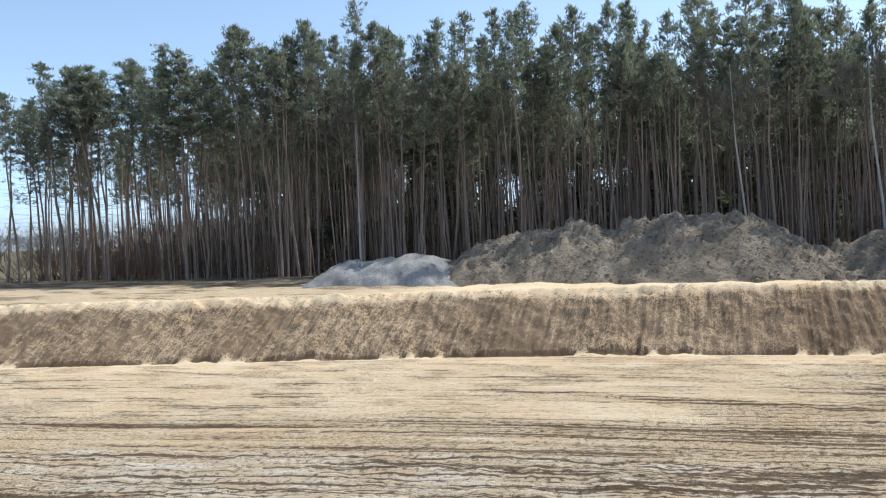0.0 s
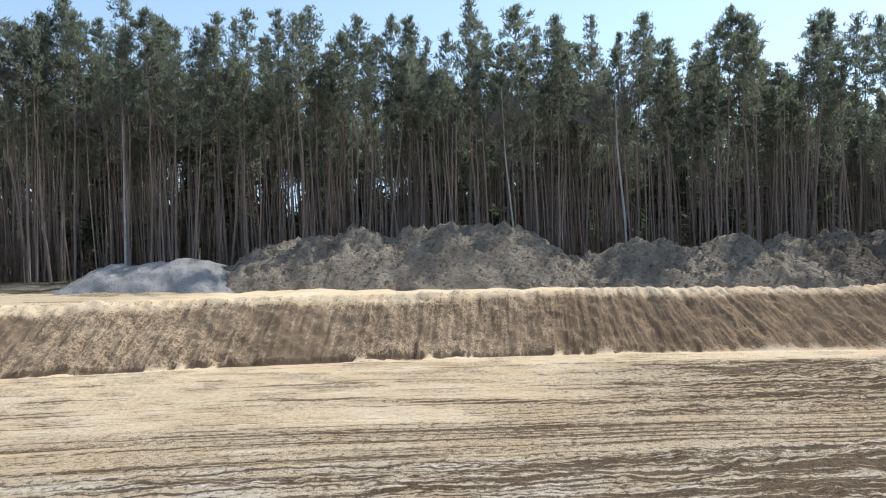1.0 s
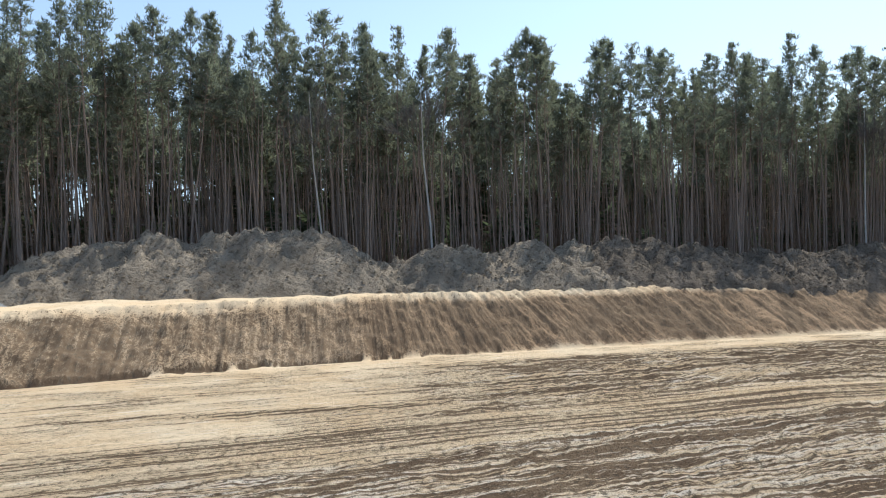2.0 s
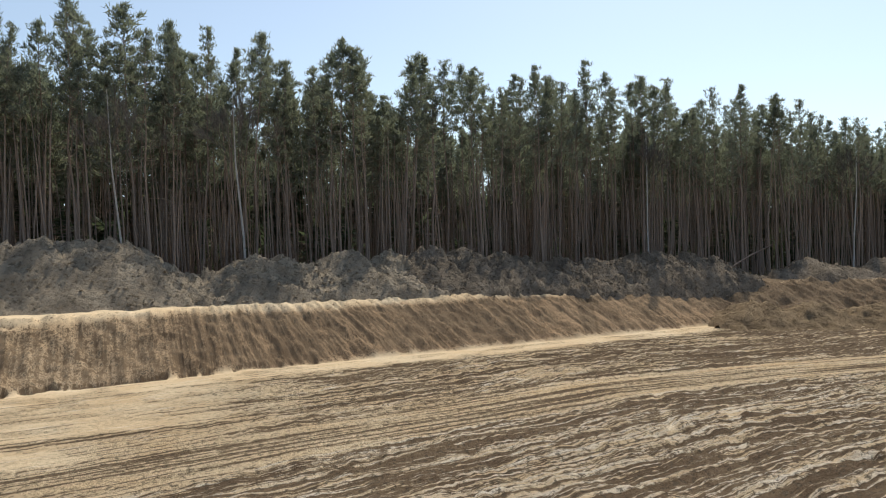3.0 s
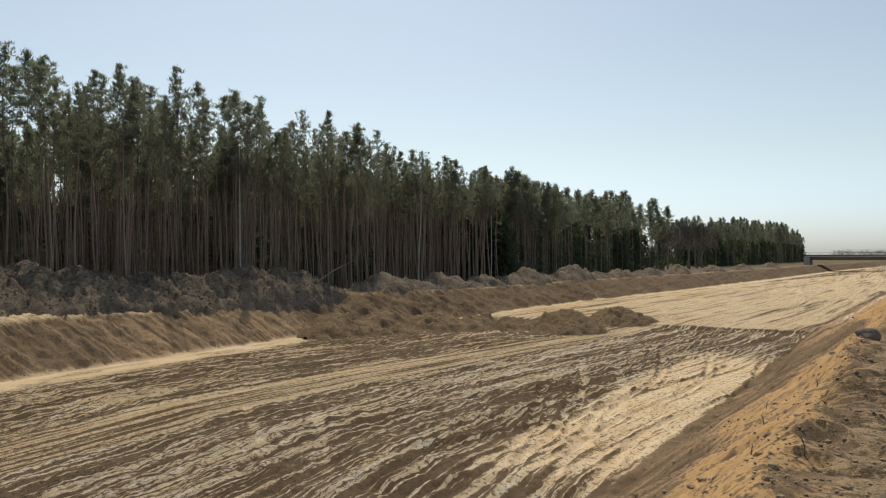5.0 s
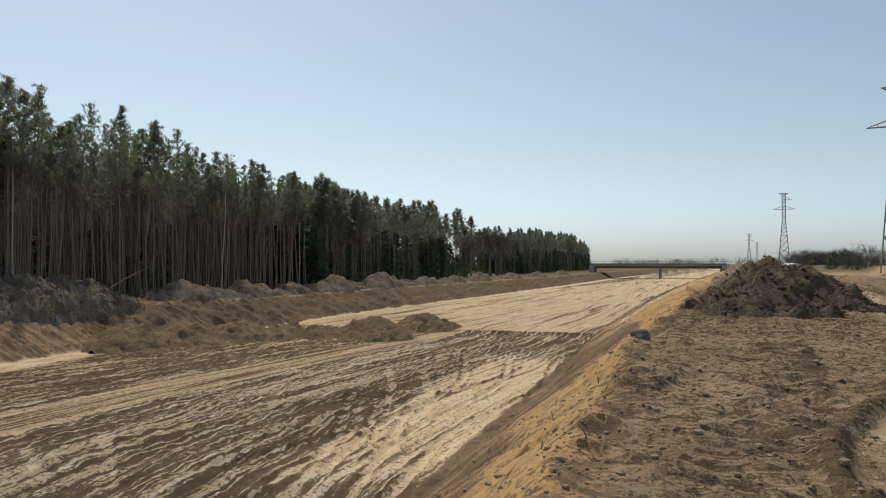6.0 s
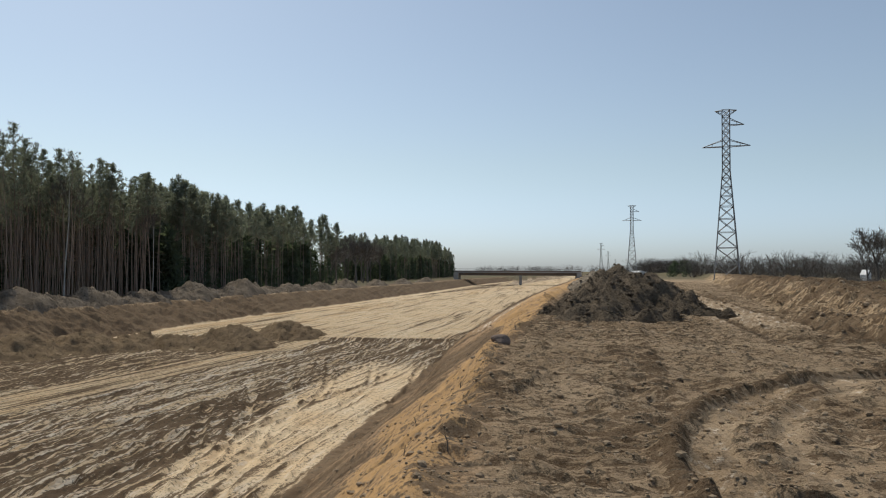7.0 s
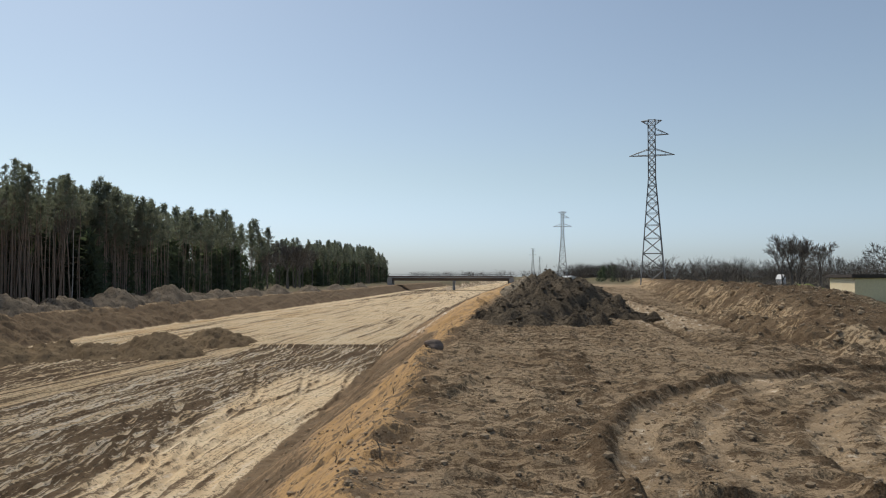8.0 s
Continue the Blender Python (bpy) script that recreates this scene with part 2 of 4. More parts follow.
def road_left(x):
    return np.interp(x, [60, 94, 134, 229, 308, 450, 1000], [38.5, 38, 33.5, 21.6, 8, -6, -70])


def land(x, y, rough=True):
    """The ground's height, without the heaps."""
    x, y = np.asarray(x, float), np.asarray(y, float)
    wob = (fbm(x / 3.0, y / 3.0, 3, 5) - 0.5) if rough else 0.0
    e, n, f = near_edge(x) + 0.9 * wob, near_toe(x) + 0.6 * wob, far_toe(x) + 0.8 * wob
    near = np.clip((y - e) / (n - e), 0, 1)
    near = near + 0.05 * np.sin(near * math.pi) * wob * 4
    far = np.clip((y - f) / 4.7, 0, 1)
    far_top = FAR_BANK - 0.5 * step(x, 45, 75)
    z = np.where(y < n, FLOOR * near, FLOOR + (far_top - FLOOR) * far)
    # ledge of pale sand on the near slope farther on
    ledge = step(x, 26, 34) * step(-x, -78, -56) * step(y, near_edge(x) - 1.5, near_edge(x) + 1.5) * step(-y, -near_toe(x) + 1.0, -near_toe(x) + 3.0)
    z = z + ledge * 0.9
    # bank behind the right edge: cut berm, then lower ground
    line = berm_line(x)
    foot = line + 1.3
    berm = step(-y, -foot - 0.3 * wob, -line + 1.3) * step(x, 3, 24)
    z = z + berm * (0.48 + 0.62 * step(x, 19, 29) + 0.35 * wob) * step(y, line - 9, line - 2.6)
    z = z - 0.9 * step(-y, -line + 3, -line + 12) * step(-x, -160, -100)
    # road base laid on the floor beyond its edge
    laid = step(x, 65.2 + 0.4 * wob, 66.4 + 0.4 * wob) * step(y, near_toe(x) + 0.3, near_toe(x) + 0.9) * step(-y, -road_left(x), -road_left(x) + 0.8)
    z = z + 0.22 * laid
    return z


def berm_line(x):
    return -9.3 - 0.21 * np.clip(x - 22, -3, 200) - 1.3 * step(-x, -19, -8)


def soil_and_relief(x, y):
    """Small relief, the four soil masks (dark, orange, litter, pale), the three marks (ruts, cleats, comb) and the bent lane."""
    e, n, f = near_edge(x), near_toe(x), far_toe(x)
    top, slope = step(-y, -e - 0.4, -e + 0.3), step(y, e - 0.6, e + 0.05) * step(-y, -n - 0.7, -n - 0.1)
    floor = step(y, n - 0.2, n + 0.3) * step(-y, -f - 0.2, -f + 0.4)
    bank = step(y, f - 0.1, f + 0.5) * step(-y, -f - 5.4, -f - 4.4)
    laid = step(x, 65.8, 66.4) * step(y, n + 0.2, n + 0.8) * step(-y, -road_left(x) - 0.5, -road_left(x) + 0.3)
    floor = floor * (1 - laid)
    haul = np.interp(x, [-60, -40, -9, 7, 20, 30, 44, 60, 200], [8, 14.5, 21.4, 24, 25.8, 25.3, 23.2, 21, 12])
    off = y - haul  # across the haul road that runs along the floor
    bend = off + 0.7 * (fbm(x / 14, y / 14, 2, 3) - 0.5)
    ruts = 0.62 * fbm(x / 17.0, bend / 0.42, 3, 11) + 0.38 * fbm(x / 6.0, bend / 0.3, 2, 10)
    wide = fbm(x / 20.0, bend / 1.9, 3, 12)
    cleat = vnoise(x / 0.16, y / 0.9, 13) * vnoise(x / 3, y / 0.6, 14)
    lump = fbm(x / 0.8, y / 0.8, 4, 15)
    edge = 0.8 * (wide - 0.5)
    south, north = step(-off + edge, 1.5, 2.3), step(off + edge, 1.6, 2.6)
    haulage = (1 - south) * (1 - north)
    clean = step(y + 2 * edge, f - 3.6, f - 2.0)
    sandy = step(x, 16, 24) * step(-y - 3 * edge, -(n + 6.2), -(n + 4.8)) * step(-x, -52, -46)
    churn = south * (0.55 + 0.45 * step(x, -8, 10)) + north * (1 - clean) * (0.12 + 0.88 * step(x + 8 * (wide - 0.5), -1, 14))
    churn = churn * (1 - 0.75 * sandy)
    zr = floor * (0.05 * (lump - 0.5) + (ruts - 0.5) * (0.08 + 0.26 * churn) + 0.07 * churn * cleat + 0.26 * churn * (lump - 0.5))
    # dark wet ruts; the churned share also paints in their small shadows
    dark = floor * (0.09 + 0.54 * churn * (1 + 0.6 * (0.5 - wide) + 1.2 * (0.5 - ruts)) + haulage * (0.30 + 1.2 * (0.5 - ruts)) + 0.16 * sandy)
    dark += floor * 0.35 * step(-np.abs(y - 27.8 + 0.03 * x), -0.5, -0.2) * step(fbm(x / 8, y / 3, 2, 16), 0.5, 0.62)
    dark += floor * 0.16 * north * step(fbm(x / 1.8, y / 0.9, 3, 18), 0.48, 0.62)
    orange = floor * (haulage * (0.34 + 0.24 * step(x, -5, 15)) + 0.10 * churn + 0.18 * clean)
    pale = floor * (0.12 + 0.56 * south * (1 - 0.7 * sandy) + 0.30 * north * churn + 0.05 * sandy)
    # pale single tracks that cross the ruts
    for xs, ys, w in (((16.9, 21.6), (18.0, 24.0), 0.4), ((16.5, 22.4), (15.0, 20.7), 0.4), ((20, 31.7, 41.8), (11.0, 12.6, 16.7), 0.3), ((20, 32.7, 42.8), (8.8, 10.9, 15.0), 0.3)):
        on = floor * step(-np.abs(y - np.interp(x, xs, ys)), -w, -w * 0.7) * step(x, xs[0] - 0.4, xs[0]) * step(-x, -xs[-1] - 0.4, -xs[-1])
        dark -= 0.22 * on * (0.4 + 0.6 * step(lump, 0.4, 0.6))
        zr -= 0.05 * on
    # winding wheel tracks through the soft sand at the foot of the near slope
    for k in range(9):
        path = n + 1.2 + 0.95 * k + (0.5 + 0.16 * k) * np.sin((x + 5.3 * k) / (3.4 + 0.5 * (k % 3))) + 0.16 * (x - 20) * ((k % 3) * 0.5 - 0.2)
        live = floor * step(x, 15 + 1.5 * (k % 4), 18 + 1.5 * (k % 4)) * step(-x, -58 + 3 * (k % 5), -52 + 3 * (k % 5)) * step(-y, -(n + 11), -(n + 8))
        gap = np.abs(y - path)
        on, lip = live * step(-gap, -0.24, -0.16), live * step(-np.abs(gap - 0.3), -0.13, -0.03)
        zr += 0.06 * lip * (0.4 + lump) - 0.08 * on
        dark += 0.34 * lip * step(fbm(x / 1.4, y / 0.9, 3, 90 + k), 0.42, 0.58) - 0.10 * on
    # clods and cleat marks on the bank the camera stands on
    clod = fbm(x / 0.23, y / 0.32, 3, 31)
    press = fbm(x / 0.18, y / 0.62, 2, 33)
    driven = fbm(x / 12.0, (y + 0.12 * x) / 0.5, 3, 35)  # lanes pressed by wheels along the bank
    zr += top * ((clod - 0.5) * 0.20 + (press - 0.5) * 0.20 * step(driven, 0.4, 0.55) + 0.05 * (driven - 0.5) + 0.06 * (fbm(x / 3, y / 3, 3, 34) - 0.5))
    grey = fbm(x / 4.0, y / 2.0, 4, 36)
    # dark soil plus painted shadows among the clods
    dark += top * (0.45 + 0.3 * (grey - 0.48) + 0.3 * (driven - 0.5)) * step(-x, -150, -80)
    orange += top * (0.16 + 0.5 * (grey - 0.4))
    # curved wheel tracks: a pale pressed lane inside a dark cast-up lip
    d = np.hypot(x - 5.5, y + 8.8) + 0.12 * (fbm(x / 1.3, y / 1.3, 3, 39) - 0.5)
    arc = top * step(x, 3.6, 5.0)
    for r, w, deep, lip in ((7.3, 0.24, 0.09, 0.85), (6.6, 0.14, 0.03, 0.3), (5.5, 0.2, 0.04, 0.45), (4.9, 0.16, 0.03, 0.2), (3.9, 0.2, 0.04, 0.3)):
        on = arc * step(-np.abs(d - r), -w, -w * 0.8)
        up = arc * step(-np.abs(d - r - w - 0.08), -0.13, -0.03) * (0.4 + 0.6 * vnoise(x / 0.8, y / 0.8, 40))
        zr += -0.9 * deep * on + lip * 0.11 * up
        dark += 0.8 * lip * up - 0.30 * on
        pale += 0.25 * on
    # two ruts across in front
    for at, w in ((5.55, 0.16), (5.1, 0.2)):
        on = top * step(-np.abs(x - at - 0.06 * y + 0.3 * (fbm(y / 1.5, x * 0, 2, 37) - 0.5)), -w, -w * 0.4) * step(-y, 1.3, 1.8)
        zr -= 0.16 * on
        dark += 0.5 * on
    # pale lane between the dark pile and the berm
    lane = top * step(x, 18, 24) * step(-np.abs(y + 6.5 + 0.12 * (x - 20)), -1.5, -0.8)
    wheel = top * step(x, 15, 22) * step(-np.abs(np.abs(y + 7.0 + 0.12 * (x - 20)) - 1.0), -0.32, -0.1)
    dark += -0.35 * lane + 0.5 * wheel
    zr -= 0.12 * wheel
    pale += 0.4 * lane
    # near slope: orange sand above, grey below
    down = np.clip((y - e) / (n - e), 0, 1)
    rill = fbm(x / 0.5, y / 1.6, 4, 41)
    blot = fbm(x / 2.2, y / 1.2, 3, 42)
    zr += slope * ((rill - 0.5) * 0.36 + (lump - 0.5) * 0.30)
    fall = down + 0.35 * (blot - 0.5)
    orange += slope * step(-fall, -0.42, -0.30) * 0.85
    dark += slope * (step(fall, 0.28, 0.44) * (0.44 + 0.8 * (0.5 - rill)) + 0.30 + 0.5 * (0.5 - rill))
    pale -= slope * 0.2
    # far bank: pale crest, brown face combed by the digger
    skew = 0.45 * step(x, 2, 14) * (y - f)
    tooth = fbm((x + skew) / 0.3, y / 3.0, 3, 51)
    crumb = fbm(x / 0.6, y / 0.5, 4, 52)
    tumbled = bank * step(x, 42, 49) * step(-x, -130, -90)  # earth slid down from the heaps
    zr += tumbled * ((fbm((x + skew) / 1.7, y / 2.4, 4, 55) - 0.5) * 1.1 + 0.3 * (lump - 0.5))
    zr += bank * ((tooth - 0.5) * 0.32 + (crumb - 0.5) * 0.50)
    rise = np.clip((y - f) / 4.7, 0, 1) + 0.25 * (crumb - 0.5)
    slab = fbm((x + skew) / 5.0, y / 6.0, 2, 54)
    dark += bank * (0.16 + (0.42 + 0.5 * (slab - 0.5) + 0.9 * (0.5 - tooth) * step(x, 4, 24)) * step(-rise, -0.93, -0.78) + 0.55 * step(x, 43, 49))
    orange += bank * (0.16 + 0.12 * step(x, 5, 30) - 0.15 * step(x, 44, 54))
    gash = step(-np.abs(y - f - 0.15 + 0.3 * (crumb - 0.5)), -0.24, -0.08) * step(fbm(x / 0.9, x * 0, 4, 53), 0.32, 0.44) * step(-x, -14, 0)
    dark += 0.6 * gash
    zr -= 0.25 * gash
    scar = bank * step(-np.abs(x - 30.5 - 0.55 * (y - f)), -0.9, -0.5)
    dark += 0.4 * scar
    zr -= 0.15 * scar
    # far bank's top and the forest floor
    back = step(y, f + 4.6, f + 5.6)
    zr += back * (fbm(x / 1.5, y / 1.2, 4, 61) - 0.5) * 0.34
    dark += back * 0.8 * step(x, 43, 50)
    dark += back * 0.55 * step(y, 44.0 + 2.0 * (crumb - 0.5), 45.5)
    yard = back * step(-x, 15, 22) * step(-y, -52, -50)  # pale grey hardstanding by the gravel
    # streaks of tree shade painted across the yard
    dark += yard * (0.75 * step(fbm(x / 6, y / 0.9, 3, 62), 0.50, 0.60) - 0.2)
    pale += yard * 0.4
    litter = back * step(y, np.where(x > 55, f + 8.5, 51.5), np.where(x > 55, f + 11, 53.5))
    litter += yard * 0.4
    # berm cut: orange sand
    line = berm_line(x)
    cut = top * step(-y, -line - 1.5, -line - 0.9) * step(y, line - 1.6, line - 0.9) * step(x, 9, 18)
    orange += cut * 0.4 * step(x, 13, 20)
    dark += cut * (0.06 + 0.3 * step(fbm(x / 1.1, y / 0.8, 3, 71), 0.5, 0.62))
    zr += cut * ((fbm(x / 1.5, y / 0.7, 3, 72) - 0.5) * 0.75 + (clod - 0.5) * 0.2)
    crest = top * step(-y, -line + 0.4, -line + 1.3) * step(y, line - 4, line - 2.6)
    zr += crest * (fbm(x / 1.2, y / 1.0, 4, 73) - 0.5) * 0.45
    dark += crest * 0.45
    litter += step(-y, -line + 3.0, -line + 6.0)
    litter += step(np.hypot(x, y), 420, 520) * (1 - floor) * (1 - laid)
    litter += step(x, 110, 180) * step(-y, -e, -e + 5)
    # the laid road base: pale and smooth
    pale += laid * (0.08 + 0.25 * step(fbm(x / 25, bend / 3.0, 3, 81), 0.4, 0.6))
    orange += laid * (0.30 + 0.40 * step(fbm(x / 20, bend / 1.2, 3, 82), 0.50, 0.64) * step(y, road_left(x) - 20, road_left(x) - 12))
    zr += laid * (fbm(x / 16, bend / 0.6, 3, 83) - 0.5) * 0.06
    dark += laid * (0.24 + 0.3 * step(fbm(x / 20, bend / 0.8, 3, 84), 0.40, 0.32))
    dark += 0.15 * step(-np.abs(x - 65.9), -0.3, -0.1) * step(y, n, n + 1) * step(-y, -26, -22)
    dry = slope * step(x, 27, 36) * step(-x, -80, -60) * step(-down, -0.7, -0.4)
    pale += 0.9 * dry
    dark -= 0.6 * dry
    soil = np.stack([np.clip(v, 0, 1) for v in (dark, orange, litter, pale)], -1)
    marks = np.stack([np.clip(v, 0, 1) for v in (floor * (1 - 0.4 * sandy) + laid, top * (1 - 0.25 * cut), np.maximum(bank * np.maximum(step(-rise, -0.97, -0.82), step(x, 42, 48)) * (0.6 + 0.4 * step(x, -6, 10)), slope), 1 + 0 * x)], -1)
    return zr, soil, marks, np.stack([x + bank * skew, bend, 0 * x], -1)


def steps(*runs):
    """Grid lines: (to, spacing) runs, started by a single number."""
    out = [runs[0]]
    for to, gap in runs[1:]:
        k = max(1, round((to - out[-1]) / gap))
        out += list(out[-1] + (to - out[-1]) * np.arange(1, k + 1) / k)
    return np.array(out)


def build_ground():
    far = [110, 140, 190, 260, 360, 500, 700, 1000, 1500, 2300, 3500]
    gx = np.concatenate([-np.array(far[::-1], float), steps(-90, (-45, 1.0), (-20, 0.2), (3.5, 0.16), (16, 0.075), (34, 0.13), (70, 0.18), (110, 0.5), (200, 2.0), (460, 6.0)), np.array([500, 560, 640, 760, 1000, 1500, 2300, 3500.0])])
    gy = np.concatenate([-np.array(far[::-1], float), steps(-95, (-40, 2.0), (-16, 0.35), (-9.5, 0.12), (1.2, 0.075), (7.5, 0.11), (46, 0.14), (56, 0.5), (100, 3.0)), np.array(far[1:], float)])
    x, y = (a.ravel() for a in np.meshgrid(gx, gy, indexing="ij"))
    relief, soil, marks, lanes = soil_and_relief(x, y)
    verts = np.stack([x, y, land(x, y) + relief], -1)
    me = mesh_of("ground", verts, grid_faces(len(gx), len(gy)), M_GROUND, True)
    for name, values in (("soil", soil), ("mark", marks)):
        at = me.attributes.new(name, "FLOAT_COLOR", "POINT")
        at.data.foreach_set("color", values.astype(np.float32).ravel())
    at = me.attributes.new("lane", "FLOAT_VECTOR", "POINT")
    at.data.foreach_set("vector", lanes.astype(np.float32).ravel())
    ob = new("ground", me)
    return tagged(ob, "sandy road cutting with tyre ruts, earth banks and forest floor", "ground", kind="structure")


build_ground()


# ---- heaps ----
def heap(name, label, peaks, mat, reach, slope=0.62, gap=0.17, rough=0.6, seed=1, group="", flat=0.25, front=None):
    """A heap of loose material: cones at the angle of repose round its peaks (x, y, top), crumbled by noise, its foot in the ground;
    front: the y where its near foot ends, and whether it lies beyond it (1) or before it (-1)."""
    px, py = [p[0] for p in peaks], [p[1] for p in peaks]
    gx = np.arange(min(px) - reach, max(px) + reach + gap, gap)
    gy = np.arange(min(py) - reach, max(py) + reach + gap, gap)
    x, y = (a.ravel() for a in np.meshgrid(gx, gy, indexing="ij"))
    wx, wy = x + 1.5 * (fbm(x / 1.8, y / 1.8, 4, seed) - 0.5), y + 1.5 * (fbm(x / 1.8, y / 1.8, 4, seed + 7) - 0.5)
    z = np.full(x.shape, -50.0)
    for a, b, top in peaks:
        d = np.sqrt((wx - a) ** 2 + (wy - b) ** 2 + flat) - math.sqrt(flat)
        z = np.maximum(z, top - slope * d)
    lumps = np.abs(fbm(x / 1.3, y / 1.3, 4, seed + 20) - 0.5) * 2
    z = z + rough * (0.32 - lumps) + rough * 1.5 * (fbm(x / 0.5, y / 0.5, 3, seed + 30) - 0.5)
    base = land(x, y) + soil_and_relief(x, y)[0]
    if front:
        z = np.minimum(z, base + 1.1 * ((y - front[0]) * front[1] + 1.2 * (fbm(x / 1.5, y / 1.5, 3, seed + 40) - 0.5)))
    z = np.maximum(z, base - 0.35)
    keep = z > base - 0.3
    f = grid_faces(len(gx), len(gy))
    f = f[keep[f].any(1)]
    # keep the one connected body
    root = list(range(len(x)))

    def find(i):
        while root[i] != i:
            root[i] = root[root[i]]
            i = root[i]
        return i

    for q in f.tolist():
        a = find(q[0])
        for i in q[1:]:
            root[find(i)] = a
    owner = np.array([find(i) for i in f[:, 0].tolist()])
    names, counts = np.unique(owner, return_counts=True)
    f = f[owner == names[counts.argmax()]]
    used = np.unique(f)
    back = np.full(len(x), -1)
    back[used] = np.arange(len(used))
    o = np.array([np.mean(px), np.mean(py), float(land(np.mean(px), np.mean(py)))])
    ob = new(name, mesh_of(name, np.stack([x, y, z], -1)[used] - o, back[f], mat, True))
    ob.location = o
    return tagged(ob, label, "heap", group)


FOOT = (44.3, 1)
HEAPS = "earth heaps on the far bank"
heap("gravel_mound", "low pale grey gravel pile with a rounded double top", [(-25.6, 47.2, -0.1), (-23.5, 47.3, 0.0), (-21.2, 47.2, 0.2), (-20.3, 47.2, 0.12)], M_GRAVEL, 5.0, 0.52, 0.17, 0.2, 3, flat=1.2, front=(43.6, 1))
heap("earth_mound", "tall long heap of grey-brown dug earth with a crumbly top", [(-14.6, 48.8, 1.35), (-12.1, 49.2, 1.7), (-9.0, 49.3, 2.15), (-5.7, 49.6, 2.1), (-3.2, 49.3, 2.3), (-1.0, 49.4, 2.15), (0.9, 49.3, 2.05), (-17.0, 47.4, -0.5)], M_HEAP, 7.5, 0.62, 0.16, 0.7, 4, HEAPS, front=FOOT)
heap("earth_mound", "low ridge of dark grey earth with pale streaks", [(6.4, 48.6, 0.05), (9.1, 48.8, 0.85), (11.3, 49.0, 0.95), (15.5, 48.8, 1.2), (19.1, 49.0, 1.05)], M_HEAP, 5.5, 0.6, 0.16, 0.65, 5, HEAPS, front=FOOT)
heap("earth_mound", "low ridge of dark grey earth with a hollow", [(22.0, 48.8, 1.35), (25.0, 49.0, 1.15), (27.8, 48.8, 0.85), (30.3, 48.9, 0.55), (34.0, 48.9, 0.45)], M_HEAP_SHADED, 5.5, 0.6, 0.16, 0.65, 6, HEAPS, front=FOOT)
heap("earth_mound", "broad mound of dark grey earth", [(37.0, 48.6, 0.35), (40.5, 48.5, 0.55), (44.2, 48.8, 0.75), (47.6, 48.9, 0.5), (50.5, 48.9, 0.2)], M_HEAP_SHADED, 5.5, 0.6, 0.18, 0.6, 7, HEAPS, front=FOOT)
for i, (x, tops) in enumerate(((61.9, (-0.1, -0.9)), (71.7, (-0.4, -1.0)), (94.8, (-0.2, -0.8)), (109.0, (0.1, -0.7)), (158.0, (-0.5, -1.3)), (83.0, (-1.0, -1.3)), (127.0, (-0.9, -1.2)), (141.0, (-0.8, -1.3)), (184.0, (-0.7, -1.4)), (212.0, (-0.8, -1.4)), (246.0, (-0.6, -1.4)))):
    k = 1 + 0.006 * (x - 60)
    y = float(far_toe(x)) + 7.5
    heap("earth_mound", "pointed heap of dug grey earth at the forest edge", [(x, y, tops[0]), (x + 4.5 * k, y + 0.5, tops[1]), (x - 3.6 * k, y, tops[1] - 0.2), (x + 9 * k, y, tops[1] - 0.3)], M_HEAP_SHADED, 6.0 * k, 0.6, 0.24 * k, 0.6, 10 + i, HEAPS, front=(y - 2.9, 1))
heap("soil_mound", "low brown earth mound pushed onto the cutting floor", [(46.0, 39.8, -3.2), (50.0, 38.0, -3.3), (54.0, 35.5, -3.4), (56.0, 32.0, -3.65), (56.3, 29.0, -3.9)], M_SANDHEAP, 4.5, 0.45, 0.2, 0.5, 21)
heap("soil_mound", "small conical sandy earth heap on the cutting floor", [(58.4, 24.9, -3.05), (58.2, 26.2, -3.5)], M_SANDHEAP, 4.0, 0.6, 0.14, 0.35, 22)
heap("soil_mound", "small flat sandy earth heap on the cutting floor", [(67.4, 23.4, -3.25), (67.2, 21.8, -3.9)], M_SANDHEAP, 3.6, 0.55, 0.14, 0.4, 23)
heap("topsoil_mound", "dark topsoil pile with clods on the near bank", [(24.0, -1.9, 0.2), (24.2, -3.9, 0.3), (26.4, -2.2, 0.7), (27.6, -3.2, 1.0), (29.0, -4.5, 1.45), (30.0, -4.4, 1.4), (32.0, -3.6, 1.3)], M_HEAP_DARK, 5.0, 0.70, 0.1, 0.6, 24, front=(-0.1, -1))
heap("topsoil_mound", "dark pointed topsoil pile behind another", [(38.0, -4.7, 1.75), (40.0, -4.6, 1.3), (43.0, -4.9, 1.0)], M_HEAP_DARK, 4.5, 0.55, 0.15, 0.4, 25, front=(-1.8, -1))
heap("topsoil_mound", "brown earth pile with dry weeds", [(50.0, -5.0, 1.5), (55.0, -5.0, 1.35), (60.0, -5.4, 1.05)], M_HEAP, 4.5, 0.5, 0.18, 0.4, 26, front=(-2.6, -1))


